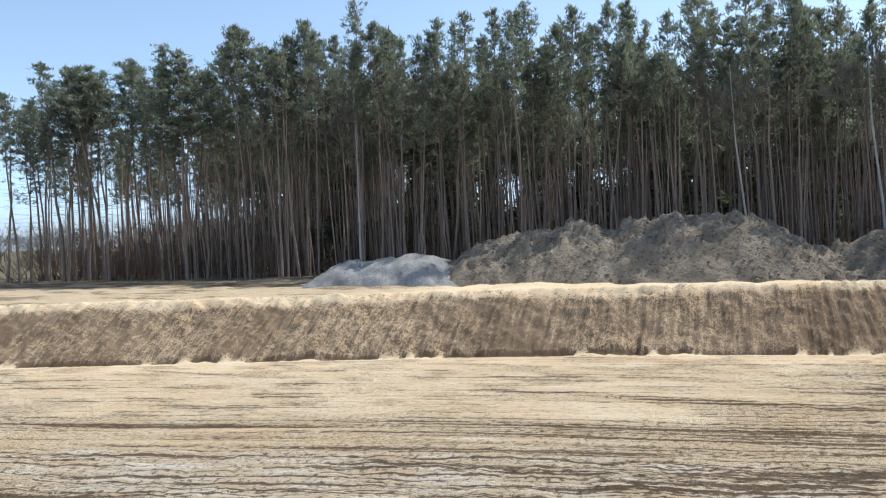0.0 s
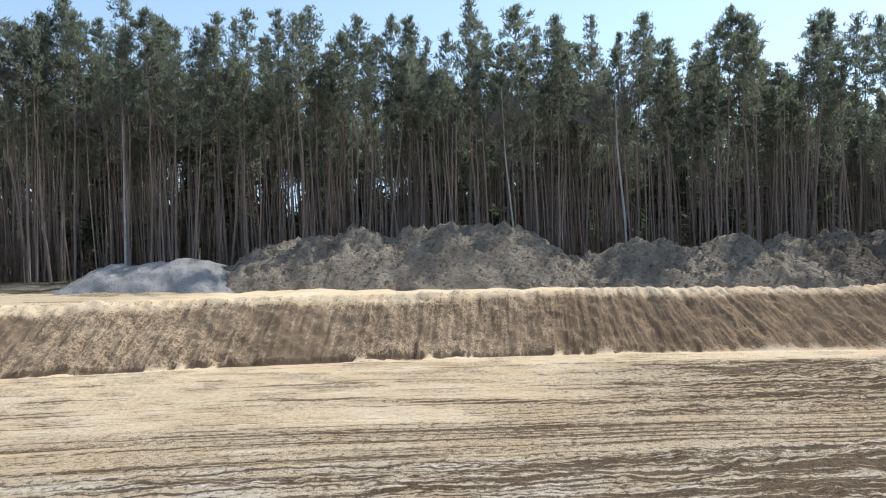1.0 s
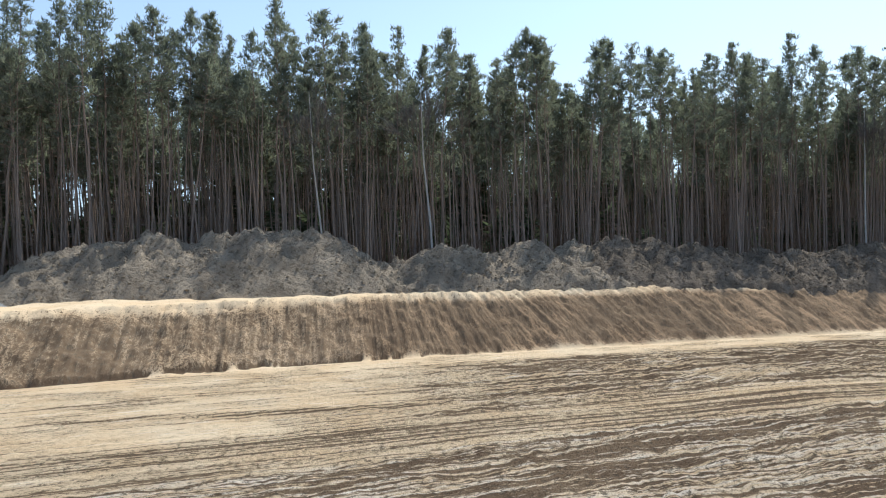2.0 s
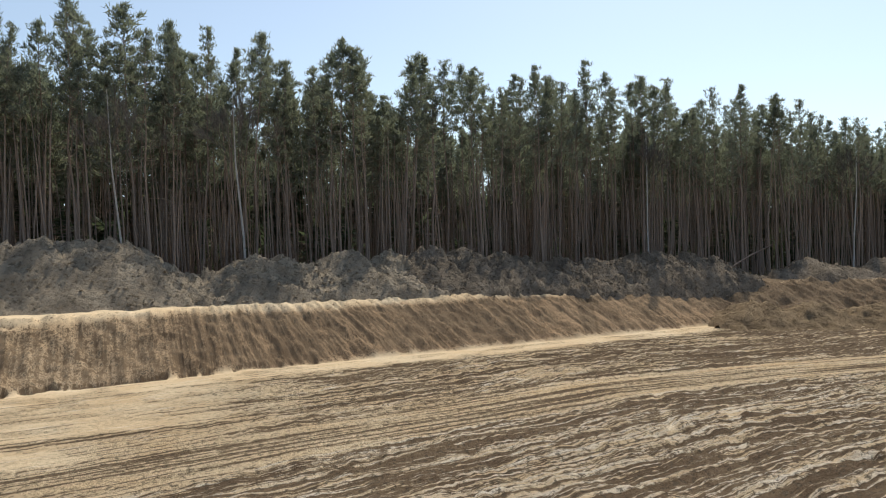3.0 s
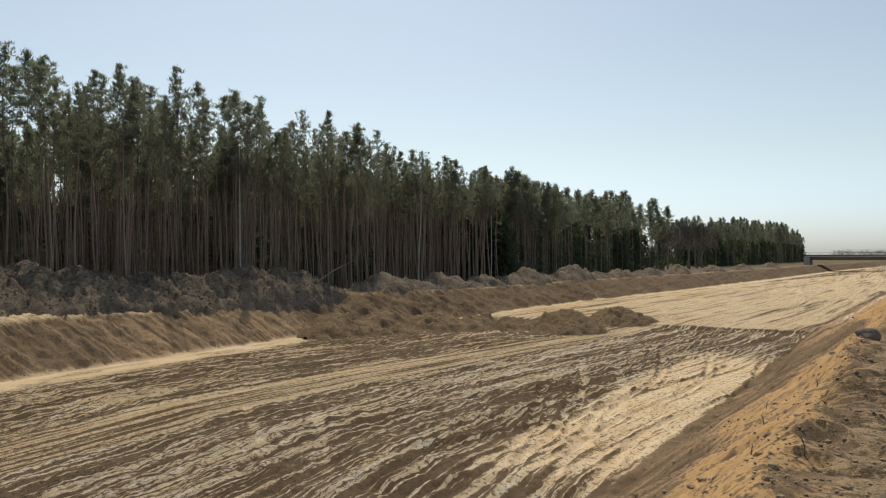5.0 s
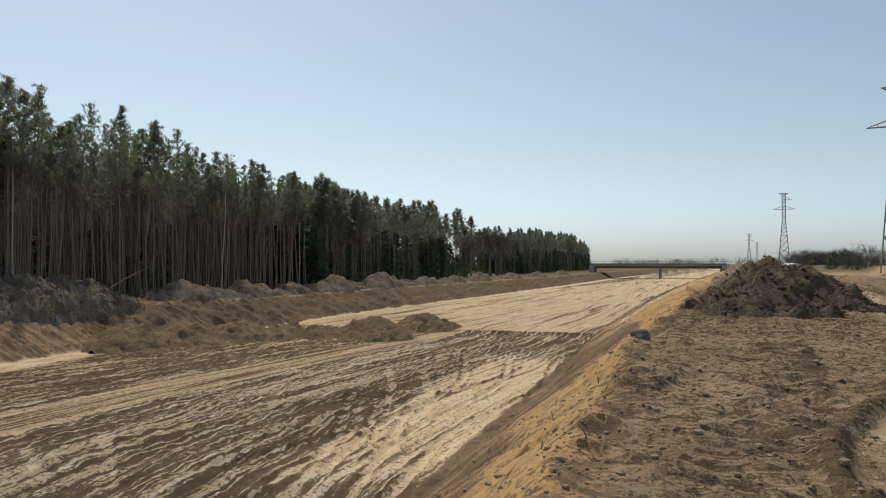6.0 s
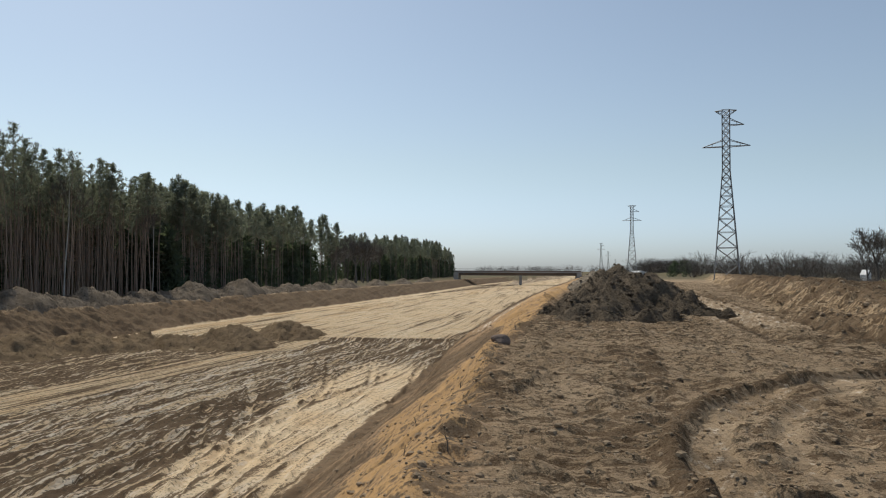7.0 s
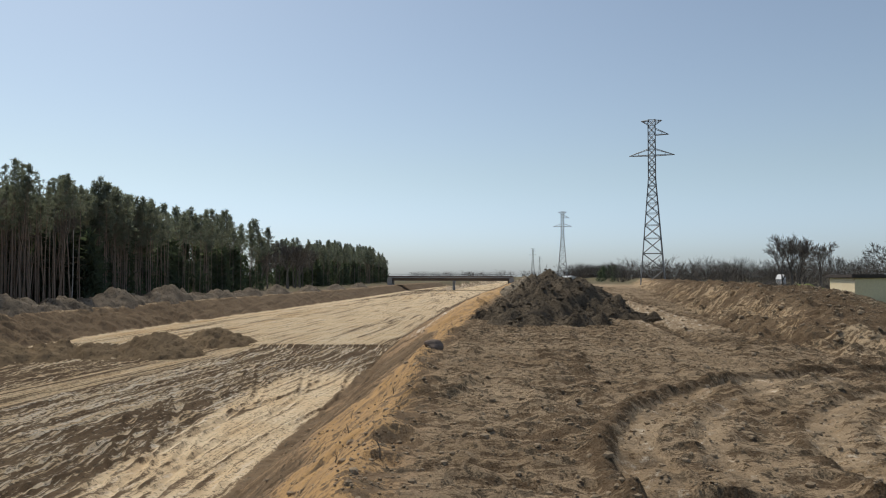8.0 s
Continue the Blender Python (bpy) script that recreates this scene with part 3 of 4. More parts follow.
# ---- trees ----
def tube(points, radii, sides=6):
    """A tapered tube along points."""
    p, r = np.asarray(points, float), np.asarray(radii, float)
    a = np.arange(sides) * 2 * math.pi / sides
    d = np.gradient(p, axis=0)
    d /= np.linalg.norm(d, axis=1, keepdims=True) + 1e-9
    ref = np.where(np.abs(d[:, 2:3]) > 0.9, np.array([[1.0, 0, 0]]), np.array([[0, 0, 1.0]]))
    u = np.cross(d, ref)
    u /= np.linalg.norm(u, axis=1, keepdims=True) + 1e-9
    w = np.cross(d, u)
    v = p[:, None] + r[:, None, None] * (np.cos(a)[None, :, None] * u[:, None] + np.sin(a)[None, :, None] * w[:, None])
    i = np.arange(len(p) - 1)[:, None] * sides + np.arange(sides)[None]
    j = np.arange(len(p) - 1)[:, None] * sides + (np.arange(sides)[None] + 1) % sides
    return v.reshape(-1, 3), np.stack([i, j, j + sides, i + sides], -1).reshape(-1, 4)


def merged(pieces):
    vs, fs, k = [], [], 0
    for v, f in pieces:
        vs.append(v)
        fs.append(f + k)
        k += len(v)
    return np.concatenate(vs), np.concatenate(fs)


def tufts(rng, centres, blades, size, up=0.35):
    """Needle tufts: narrow triangles that fan out from each centre."""
    c = np.repeat(np.asarray(centres, float), blades, 0)
    d = rng.normal(size=c.shape)
    d[:, 2] += up
    d /= np.linalg.norm(d, axis=1, keepdims=True)
    s = np.cross(d, rng.normal(size=c.shape))
    s /= np.linalg.norm(s, axis=1, keepdims=True) + 1e-9
    n = size * rng.uniform(0.6, 1.25, (len(c), 1))
    w = n * rng.uniform(0.08, 0.16, (len(c), 1))
    v = np.stack([c - d * n * 0.25, c + d * n * 0.45 + s * w, c + d * n, c + d * n * 0.45 - s * w], 1)
    return v.reshape(-1, 3), np.arange(len(v) * 4).reshape(-1, 4)


def sprays(rng, centres, ways, blades, size):
    """Needle sprays: slim triangles that fan out round each centre's own direction."""
    c, d = np.repeat(np.asarray(centres, float), blades, 0), np.repeat(np.asarray(ways, float), blades, 0)
    c = c + rng.normal(0, size * 0.32, c.shape)
    d = d + rng.normal(0, 0.6, c.shape)
    d /= np.linalg.norm(d, axis=1, keepdims=True) + 1e-9
    s = np.cross(d, rng.normal(size=c.shape))
    s /= np.linalg.norm(s, axis=1, keepdims=True) + 1e-9
    n = size * rng.uniform(0.6, 1.3, (len(c), 1))
    w = n * rng.uniform(0.10, 0.17, (len(c), 1))
    return np.stack([c - s * w, c + s * w, c + d * n], 1).reshape(-1, 3), np.arange(len(c) * 3).reshape(-1, 3)


def pine_shape(seed, tall, crown, spread, branches, per, blades, size, sides=6):
    """Trunk and crown of one pine: bare stem, dead twigs, then tiers of upswept boughs with gaps between them."""
    rng = np.random.default_rng(seed)
    z = np.linspace(-0.4, tall, 9)
    bend = np.cumsum(rng.normal(0, 0.09, (9, 2)), 0)
    bend -= bend[0]
    stem = np.column_stack([bend, z])
    r0 = 0.0044 * tall + 0.018
    trunk = [tube(stem, r0 * np.clip(1 - z / tall * 0.86, 0.1, 1.06), sides)]

    def at(h):
        return np.array([np.interp(h, z, stem[:, 0]), np.interp(h, z, stem[:, 1]), h])

    for k in range(branches):  # dead twigs under the crown
        h = rng.uniform(0.2, crown + 0.05) * tall
        a, n = rng.uniform(0, 6.28), rng.uniform(0.5, 1.7)
        d = np.array([math.cos(a), math.sin(a), rng.uniform(-0.35, 0.3)])
        trunk.append(tube([at(h), at(h) + d * n], [0.02, 0.007], 3))
    centres = [at(tall * q) for q in (0.995, 0.98, 0.965, 0.95)]
    ways = [np.array([0, 0, 1.0])] * 4
    side = rng.uniform(0, 6.28)  # the crown leans out to one side
    for k in range(branches):
        s = (k + rng.uniform(0, 0.9)) / branches
        h = tall * (crown + (0.985 - crown) * s)
        a = k * 2.4 + rng.uniform(-0.8, 0.8)
        shape = (0.35 + 0.65 * math.sin(math.pi * min(1, s * 0.75 + 0.3))) * (1 - s) ** 0.5
        n = 1.2 * spread * max(0.14, shape) * rng.uniform(0.4, 1.25) * (1 + 0.3 * math.cos(a - side))
        rise = 0.2 + 0.9 * s + rng.uniform(-0.2, 0.2)
        d = np.array([math.cos(a), math.sin(a), rise])
        mid, tip = at(h) + d * n * 0.55 + (0, 0, -0.08), at(h) + d * n + (0, 0, 0.12 * n)
        trunk.append(tube([at(h), mid, tip], [0.032, 0.02, 0.007], 3))
        for q in range(per):
            u = 1.04 - 0.75 * rng.uniform(0, 1) ** 1.5
            centres.append(at(h) + d * n * u + rng.normal(0, 0.10 + 0.12 * u, 3) * (1, 1, 0.5) + (0, 0, 0.1))
            ways.append(d / np.linalg.norm(d) * 0.55 + np.array([0, 0, 0.6]))
    return merged(trunk), sprays(rng, centres, ways, blades, size)


PINES = [pine_shape(100 + i, 21.0, *q) for i, q in enumerate(((0.62, 1.8, 34, 5, 12, 0.31), (0.70, 1.8, 28, 6, 12, 0.31), (0.58, 1.8, 36, 5, 11, 0.31), (0.74, 2.1, 26, 7, 12, 0.32), (0.55, 1.4, 38, 4, 12, 0.30), (0.66, 1.4, 30, 5, 11, 0.30), (0.77, 1.8, 22, 7, 12, 0.31)))]
PINE_MESHES = [(mesh_of("trunk", *t, M_BARK, True), mesh_of("crown", *c, M_NEEDLE)) for t, c in PINES]
tree_rng = np.random.default_rng(7)


def canopy(x):
    """Height of the pines along the forest's edge."""
    return np.interp(x, [-72, -61, -35, -22, 0, 27, 42, 57, 70, 96, 122, 174, 200, 410, 484], [18.5, 21.0, 21.9, 20.9, 19.6, 18.5, 18.5, 18.4, 18.3, 17.5, 15.6, 17.5, 15.5, 18.6, 12.5])


def forest_edge(x):
    return 53.5 - 0.0001 * np.clip(x - 100, 0, 400) ** 2 * 0.4


def pine(x, y, tall, k, lean, turn):
    t, c = PINE_MESHES[k]
    s = tall / 21.0
    tree = new("pine_tree")
    part("trunk", t, tree)
    part("crown", c, tree)
    w = s * tree_rng.uniform(0.85, 1.2) * (1.45 if x < -43 else 1.0)
    tree.matrix_basis = Matrix.Translation((x, y, float(land(x, y, False)))) @ pose(0, 0, 0, lean[0], lean[1], turn) @ Matrix.Diagonal((w, w, s, 1))
    return tagged(tree, "tall slender pine with bare trunk and narrow dark crown", "tree", "pines along the forest edge")


# the front rows, tree by tree
placed = []
while len(placed) < 300:
    x = tree_rng.uniform(-72, 100)
    depth = tree_rng.uniform(0, 1) ** 1.2 * (9 if x > -40 else 6)
    y = float(forest_edge(x)) + depth + 0.7 * math.sin(x * 0.31)
    if any((x - a) ** 2 + (y - b) ** 2 < 1.3 for a, b in placed):
        continue
    placed.append((x, y))
    tall = float(canopy(x)) * tree_rng.choice((0.80, 0.92, 1.0, 1.06), p=(0.15, 0.3, 0.35, 0.2)) * tree_rng.uniform(0.96, 1.04)
    pine(x, y, tall, int(tree_rng.integers(7)), (tree_rng.normal(0, 1.4), -2.0 + tree_rng.normal(0, 2.2)), tree_rng.uniform(0, 360))


def scatter(shapes, rows):
    """Many copies joined: rows of shape, x, y, z, width scale, height scale, turn, lean."""
    vs, fs, k = [], [], 0
    for s, x, y, z, w, t, a, b in rows:
        v, f = shapes[s]
        c, n = math.cos(a), math.sin(a)
        q = np.stack([(v[:, 0] * c - v[:, 1] * n) * w + v[:, 2] * t * b, (v[:, 0] * n + v[:, 1] * c) * w, v[:, 2] * t], -1)
        vs.append(q + (x, y, z))
        fs.append(f + k)
        k += len(v)
    return np.concatenate(vs), np.concatenate(fs)


# deeper rows and the far stretch, joined
FAR_PINES = [pine_shape(200 + i, 21.0, *q, 4) for i, q in enumerate(((0.64, 2.0, 24, 5, 8, 0.58), (0.70, 1.9, 20, 5, 8, 0.56), (0.56, 2.0, 28, 4, 8, 0.60)))]
rows = []
for k in range(1900):
    x = tree_rng.uniform(-78, 125) if k < 1150 else tree_rng.uniform(95, 470)
    y = float(forest_edge(x)) + (7 + 40 * tree_rng.uniform(0, 1) ** 1.2 if x < 105 else tree_rng.uniform(0, 1) ** 1.6 * 36)
    if 196 < x < 262 and y < 84 or x < -0.80 * y and y > 58 and k % 5 > 1:
        continue
    tall = float(canopy(x)) * (tree_rng.uniform(0.70, 0.96) if x < 105 else tree_rng.uniform(0.8, 1.08)) / 21
    rows.append((int(tree_rng.integers(3)), x, y, -1.9, tall * tree_rng.uniform(0.85, 1.25), tall, tree_rng.uniform(0, 6.28), tree_rng.normal(-0.02, 0.02)))
wood = new("pine_wood")
tagged(wood, "deep rows of dark pines behind the forest edge", "forest", kind="stuff")
part("trunk", mesh_of("trunk", *scatter([p[0] for p in FAR_PINES], rows), M_BARK, True), wood)
part("crown", mesh_of("crown", *scatter([p[1] for p in FAR_PINES], rows), M_NEEDLE), wood)


def spruce_shape(seed, layers=9, arms=7):
    """A small dense spruce, one metre tall, for the dark undergrowth."""
    rng = np.random.default_rng(seed)
    c = []
    for i in range(layers):
        h = 0.06 + 0.9 * i / layers
        for j in range(arms):
            a, r = rng.uniform(0, 6.28), 0.26 * (1 - h) * rng.uniform(0.4, 1.1)
            c.append((r * math.cos(a), r * math.sin(a), h + rng.normal(0, 0.02)))
    return tufts(rng, c, 4, 0.16, -0.1)


SPRUCE = [spruce_shape(300 + i) for i in range(3)]
rows = []
for k in range(1000):
    x = tree_rng.uniform(-75, 180) if k < 760 else tree_rng.uniform(100, 475)
    depth = tree_rng.uniform(10, 30) if k % 3 == 0 else tree_rng.uniform(26, 52)
    s = tree_rng.uniform(3.0, 7.5) if depth < 26 else tree_rng.uniform(7, 14.5)
    if x > 100:
        depth *= 0.6
    if 196 < x < 262 and depth < 28:
        continue
    if x < -0.72 * (53 + depth):
        s = min(s, 4.2)
    rows.append((int(tree_rng.integers(3)), x, float(forest_edge(x)) + depth, -1.9, s * tree_rng.uniform(0.8, 1.1) * (1.3 if s < 7 else 0.8), s, tree_rng.uniform(0, 6.28), 0.0))
for k in range(520):
    x = 102 + 370 * tree_rng.uniform(0, 1) ** 1.3
    depth, s = tree_rng.uniform(0.5, 14), tree_rng.uniform(5, 12)
    if not 196 < x < 262:
        rows.append((k % 3, x, float(forest_edge(x)) + depth, -1.9, s * 0.85, s, tree_rng.uniform(0, 6.28), 0.0))
for k in range(320):  # the dense middle of the wood
    x, depth, s = tree_rng.uniform(-10, 140), tree_rng.uniform(26, 56), tree_rng.uniform(7, 13)
    rows.append((k % 3, x, float(forest_edge(x)) + depth, -1.9, s * 0.9, s, tree_rng.uniform(0, 6.28), 0.0))
under = new("undergrowth", mesh_of("undergrowth", *scatter(SPRUCE, rows), M_BUSH))
tagged(under, "dark young spruces under the pines", "undergrowth", kind="stuff")


def bare_shape(seed, tall, splay=0.5, levels=4, fan=4, stem=0.35, thick=0.014, thin=0.002):
    """A leafless tree: trunk that forks again and again into fine twigs."""
    rng = np.random.default_rng(seed)
    wood_pieces, twigs = [], []

    def grow(p, d, n, r, level):
        bend = rng.normal(0, 0.12, 3)
        q = p + d * n * 0.5 + bend * n * 0.25
        e = p + d * n + bend * n * 0.4
        (wood_pieces if level < 2 else twigs).append(tube([p, q, e] if level < 3 else [p, e], [r, r * 0.8, r * 0.55] if level < 3 else [r, r * 0.55], 5 if level < 2 else 3))
        if level >= levels:
            return
        for k in range(fan):
            a = rng.normal(0, splay, 3) + d
            a[2] += 0.25
            a /= np.linalg.norm(a)
            grow(p + (e - p) * rng.uniform(0.55, 1.0), a, n * rng.uniform(0.5, 0.78), max(r * 0.5, thin * tall), level + 1)

    grow(np.array([0, 0, -0.2]), np.array([0, 0, 1.0]), tall * stem, tall * thick, 0)
    (a, fa), (b, fb) = merged(wood_pieces), merged(twigs)
    k = tall / max(a[:, 2].max(), b[:, 2].max())
    return (a * k, fa), (b * k, fb)


# thin poles among the pines
rows = []
stem = [tube([(0, 0, -0.3), (0.12 * k, 0.1, 6), (0.1, -0.12 * k, 13)], [0.075, 0.055, 0.02], 4) for k in (-1, 0, 1)]
for k in range(2400):
    x = tree_rng.uniform(-66, 150)
    rows.append((k % 3, x, float(forest_edge(x)) + tree_rng.uniform(0.5, 34), -1.9, tree_rng.uniform(0.6, 1.25), tree_rng.uniform(0.6, 1.2), tree_rng.uniform(0, 6.28), tree_rng.normal(-0.02, 0.035)))
poles = new("sapling_thicket", mesh_of("sapling_thicket", *scatter(stem, rows), M_BARK, True))
tagged(poles, "many thin bare grey stems between the pines", "saplings", kind="stuff")


# ---- single leafless trees and birches ----
BARE = [bare_shape(400 + i, 10.0, *q) for i, q in enumerate(((0.42, 5, 4, 0.30, 0.012, 0.0013), (0.5, 5, 4, 0.26, 0.012, 0.0013), (0.34, 5, 4, 0.36, 0.012, 0.0013)))]
BARE_MESHES = [(mesh_of("trunk", *t, M_TWIG, True), mesh_of("twigs", *w, M_TWIG)) for t, w in BARE]
BIRCH_TRUNK = mesh_of("trunk", *tube([(0, 0, -0.3), (0.1, 0.05, 4), (-0.05, 0.1, 9), (0.1, 0, 14)], [0.095, 0.08, 0.055, 0.02], 6), M_BIRCH, True)


def bare_tree(x, y, tall, k, turn, lean=0.0, label="leafless tree with fine brown twigs", group="leafless trees"):
    tree = new("bare_tree")
    part("trunk", BARE_MESHES[k][0], tree)
    part("branch_crown", BARE_MESHES[k][1], tree)
    s = tall / 10.0
    tree.matrix_basis = Matrix.Translation((x, y, float(land(x, y, False)) - 0.1)) @ pose(0, 0, 0, 0, lean, turn) @ Matrix.Diagonal((s, s, s, 1))
    return tagged(tree, label, "tree", group)


def birch(x, y, tall, lean, turn):
    tree = new("birch_tree")
    part("trunk", BIRCH_TRUNK, tree, "white birch trunk")
    w = part("branch_crown", BARE_MESHES[2][1], tree)
    w.matrix_basis = Matrix.Translation((0, 0, 6.0)) @ Matrix.Diagonal((0.7, 0.7, 0.85, 1))
    s = tall / 14.0
    tree.matrix_basis = Matrix.Translation((x, y, float(land(x, y, False)))) @ pose(0, 0, 0, 0, lean, turn) @ Matrix.Diagonal((s, s, s, 1))
    return tagged(tree, "slim white-barked birch without leaves", "tree", "birches at the forest edge")


for x, tall, lean in ((76.5, 15, -3), (9.5, 15, -4), (-28.5, 16, -9), (1.5, 14, -9), (47.0, 14, 1), (96.0, 13, 0)):
    birch(x, float(forest_edge(x)) - 0.4, tall, lean, 40 * x)
for k in range(16):
    x = 198 + 4.2 * k
    bare_tree(x, float(forest_edge(x)) + tree_rng.uniform(-1, 8), tree_rng.uniform(11, 16), k % 3, 70 * k)
for x, y, tall, k in ((104, -46, 9, 0), (107, -48.5, 10, 1), (110, -50.5, 10.5, 2), (113, -52.5, 10, 0), (113, -55.5, 9, 1), (112, -57, 8, 2), (103, -60.5, 9, 1), (118, -72, 9, 0), (101, -63, 8, 2)):
    bare_tree(x, y, tall * 0.9, k, 33 * x)


def thicket(name, label, rows, shapes, mat):
    ob = new(name, mesh_of(name, *scatter(shapes, rows), mat))
    return tagged(ob, label, "thicket", kind="stuff")


SHRUB = [merged(list(bare_shape(500 + i, 1.0, 0.6, 3, 6, 0.3, 0.0055, 0.0011))) for i in range(3)]
rows = []
for k in range(380):  # scrub behind the berm
    a, r = radians(tree_rng.uniform(13.5, 33)), tree_rng.uniform(70, 150)
    x, y = r * math.cos(a), -r * math.sin(a)
    if (x - 62) ** 2 + (y + 36) ** 2 < 180 or y > float(berm_line(x)) - 6:
        continue
    rows.append((k % 3, x, y, -1.3, tree_rng.uniform(3.0, 5.0), tree_rng.uniform(1.5, 2.9), tree_rng.uniform(0, 6.28), 0))
thicket("scrub", "dense dark leafless scrub behind the earth bank", rows, SHRUB, M_TWIG)
WOODY = [merged(list(bare_shape(520 + i, 1.0, 0.42, 4, 3, 0.34, 0.008, 0.0011))) for i in range(3)]
rows = []
for a0, a1, r0, r1, count, low, high in ((8.2, 12.2, 300, 360, 170, 6.5, 9.5), (12, 36, 190, 330, 480, 5, 9), (-4, 2.2, 900, 1200, 80, 7, 12), (2.2, 9, 900, 1300, 60, 8, 14), (122, 150, 260, 400, 200, 9, 14)):
    for k in range(count):
        a, r = radians(tree_rng.uniform(a0, a1)), tree_rng.uniform(r0, r1)
        y = r * math.sin(a) * (1 if a0 > 90 else -1)
        s = tree_rng.uniform(low, high)
        rows.append((k % 3, r * math.cos(a), y, -1.5, s * 1.5, s, tree_rng.uniform(0, 6.28), 0))
thicket("far_wood", "distant grey-brown leafless woods along the horizon", rows, WOODY, M_TWIG)
rows = []
for k in range(1020):  # leafless brush under the pines
    x = -74 + (125 * tree_rng.uniform(0, 1) ** 1.3 if k < 760 else 36 * tree_rng.uniform(0, 1))
    s = tree_rng.uniform(1.8, 4.5) if k < 300 or k >= 760 else tree_rng.uniform(4, 8)
    rows.append((k % 3, x, float(forest_edge(x)) + (tree_rng.uniform(0.5, 16) if k < 300 or k >= 760 else tree_rng.uniform(16, 44)), -1.9, s * 1.2, s, tree_rng.uniform(0, 6.28), 0))
thicket("brush", "brown leafless brush under the pines", rows, WOODY, M_BRUSH)
rows = [(k % 3, 230 + tree_rng.uniform(-8, 8) + 9 * k, -(46 + 2.2 * k + tree_rng.uniform(-3, 3)), -1.0, tree_rng.uniform(5, 7), tree_rng.uniform(5, 8), k, 0) for k in range(9)]
thicket("far_spruce", "distant clump of dark spruces in the field", rows, SPRUCE, M_BUSH)

# pole leaning out of the forest over the heaps
log = new("leaning_log", mesh_of("leaning_log", *tube([(0, 0, 0), (2.7, 0.1, 1.1), (5.6, 0, 2.1)], [0.09, 0.075, 0.05], 6), M_BARK, True))
log.location = (54.2, 50.0, -0.9)
tagged(log, "thin bare trunk leaning against the earth mound", "log")


# ---- overpass ----
def overpass():
    b = new("overpass")
    tagged(b, "low two-span concrete road bridge over the cutting", "bridge")
    part("deck", box_mesh("deck", (11, 56, 0.45), M_CONCRETE, (0, 0, 0), 0.03), b)
    for dx in (-4.2, -1.4, 1.4, 4.2):
        part("girder", box_mesh("girder", (0.6, 54.5, 1.2), M_GIRDER, (dx, 0, -0.83), 0.02), b)
    for dx in (-5.3, 5.3):
        rail = part("parapet", box_mesh("parapet", (0.3, 56, 0.5), M_GIRDER, (dx, 0, 0.48), 0.02), b)
        for k in range(15):
            part("post", box_mesh("post", (0.08, 0.08, 0.75), M_STEEL, (dx, -26.6 + 3.8 * k, 1.1)), rail)
        part("rail", box_mesh("rail", (0.1, 55.5, 0.1), M_STEEL, (dx, 0, 1.5)), rail)
    for dx in (-3.6, 0, 3.6):
        part("pier", box_mesh("pier", (0.9, 1.1, 6.2), M_CONCRETE, (dx, -1.5, -4.5), 0.12), b)
    part("pier_cap", box_mesh("pier_cap", (9.6, 1.5, 0.6), M_CONCRETE, (0, -1.5, -1.73), 0.05), b)
    for side in (-1, 1):
        part("abutment", box_mesh("abutment", (11.6, 2.2, 6.4), M_CONCRETE, (0, side * 27.2, -3.5), 0.06), b)
    b.location = (325, 5.6, 1.0)
    return b


overpass()


# ---- pylons ----
def bar(p, q, w):
    p, q = Vector(p), Vector(q)
    v, f = tube([p, q], [w, w], 4)
    return v, f


def pylon():
    """Lattice pylon: four splayed legs to the waist, a straight mast, braces, arms."""
    top, waist = 27.0, 17.6
    t = new("lattice_pylon")
    tagged(t, "tall grey steel lattice power pylon with crossarms", "pylon", "pylons along the field")

    def half(z):
        return 1.95 - (1.95 - 0.55) * min(z, waist) / waist if z < waist else 0.55

    for sx, sy in ((-1, -1), (-1, 1), (1, 1), (1, -1)):
        part("leg", mesh_of("leg", *tube([(sx * half(0), sy * half(0), -0.3), (sx * 0.55, sy * 0.55, waist), (sx * 0.55, sy * 0.55, top)], [0.09, 0.085, 0.07], 4), M_STEEL), t)
    levels = [0, 3.0, 5.6, 8.0, 10.1, 12.0, 13.6, 15.0, 16.4, 17.6, 18.8, 20.0, 21.2, 22.4, 23.6, 24.8, 26.0, 27.0]
    for a, b in zip(levels, levels[1:]):
        g, k = half(a), half(b)
        for (x0, y0), (x1, y1) in zip(((-1, -1), (-1, 1), (1, 1), (1, -1)), ((-1, 1), (1, 1), (1, -1), (-1, -1))):
            for p, q in (((x0 * g, y0 * g, a), (x1 * k, y1 * k, b)), ((x1 * g, y1 * g, a), (x0 * k, y0 * k, b)), ((x0 * k, y0 * k, b), (x1 * k, y1 * k, b))):
                part("brace", mesh_of("brace", *bar(p, q, 0.045), M_STEEL), t)
    for z, sides, n in ((21.3, (-1, 1), 3.5), (24.6, (-1,), 2.6), (26.9, (-1, 1), 1.6)):
        for s in sides:
            up = 1.0 if z < 26 else -0.6
            tip = (0, s * n, z)
            arm = part("crossarm", mesh_of("crossarm", *bar((-0.55, s * 0.55, z), tip, 0.06), M_STEEL), t)
            for p, q, w in (((0.55, s * 0.55, z), tip, 0.06), ((-0.55, s * 0.55, z + up), tip, 0.05), ((0.55, s * 0.55, z + up), tip, 0.05), ((0, s * (0.55 + n) / 2, z), (0, s * (0.55 + n) / 2, z + up * 0.5), 0.04)):
                part("strut", mesh_of("strut", *bar(p, q, w), M_STEEL), arm)
    return t


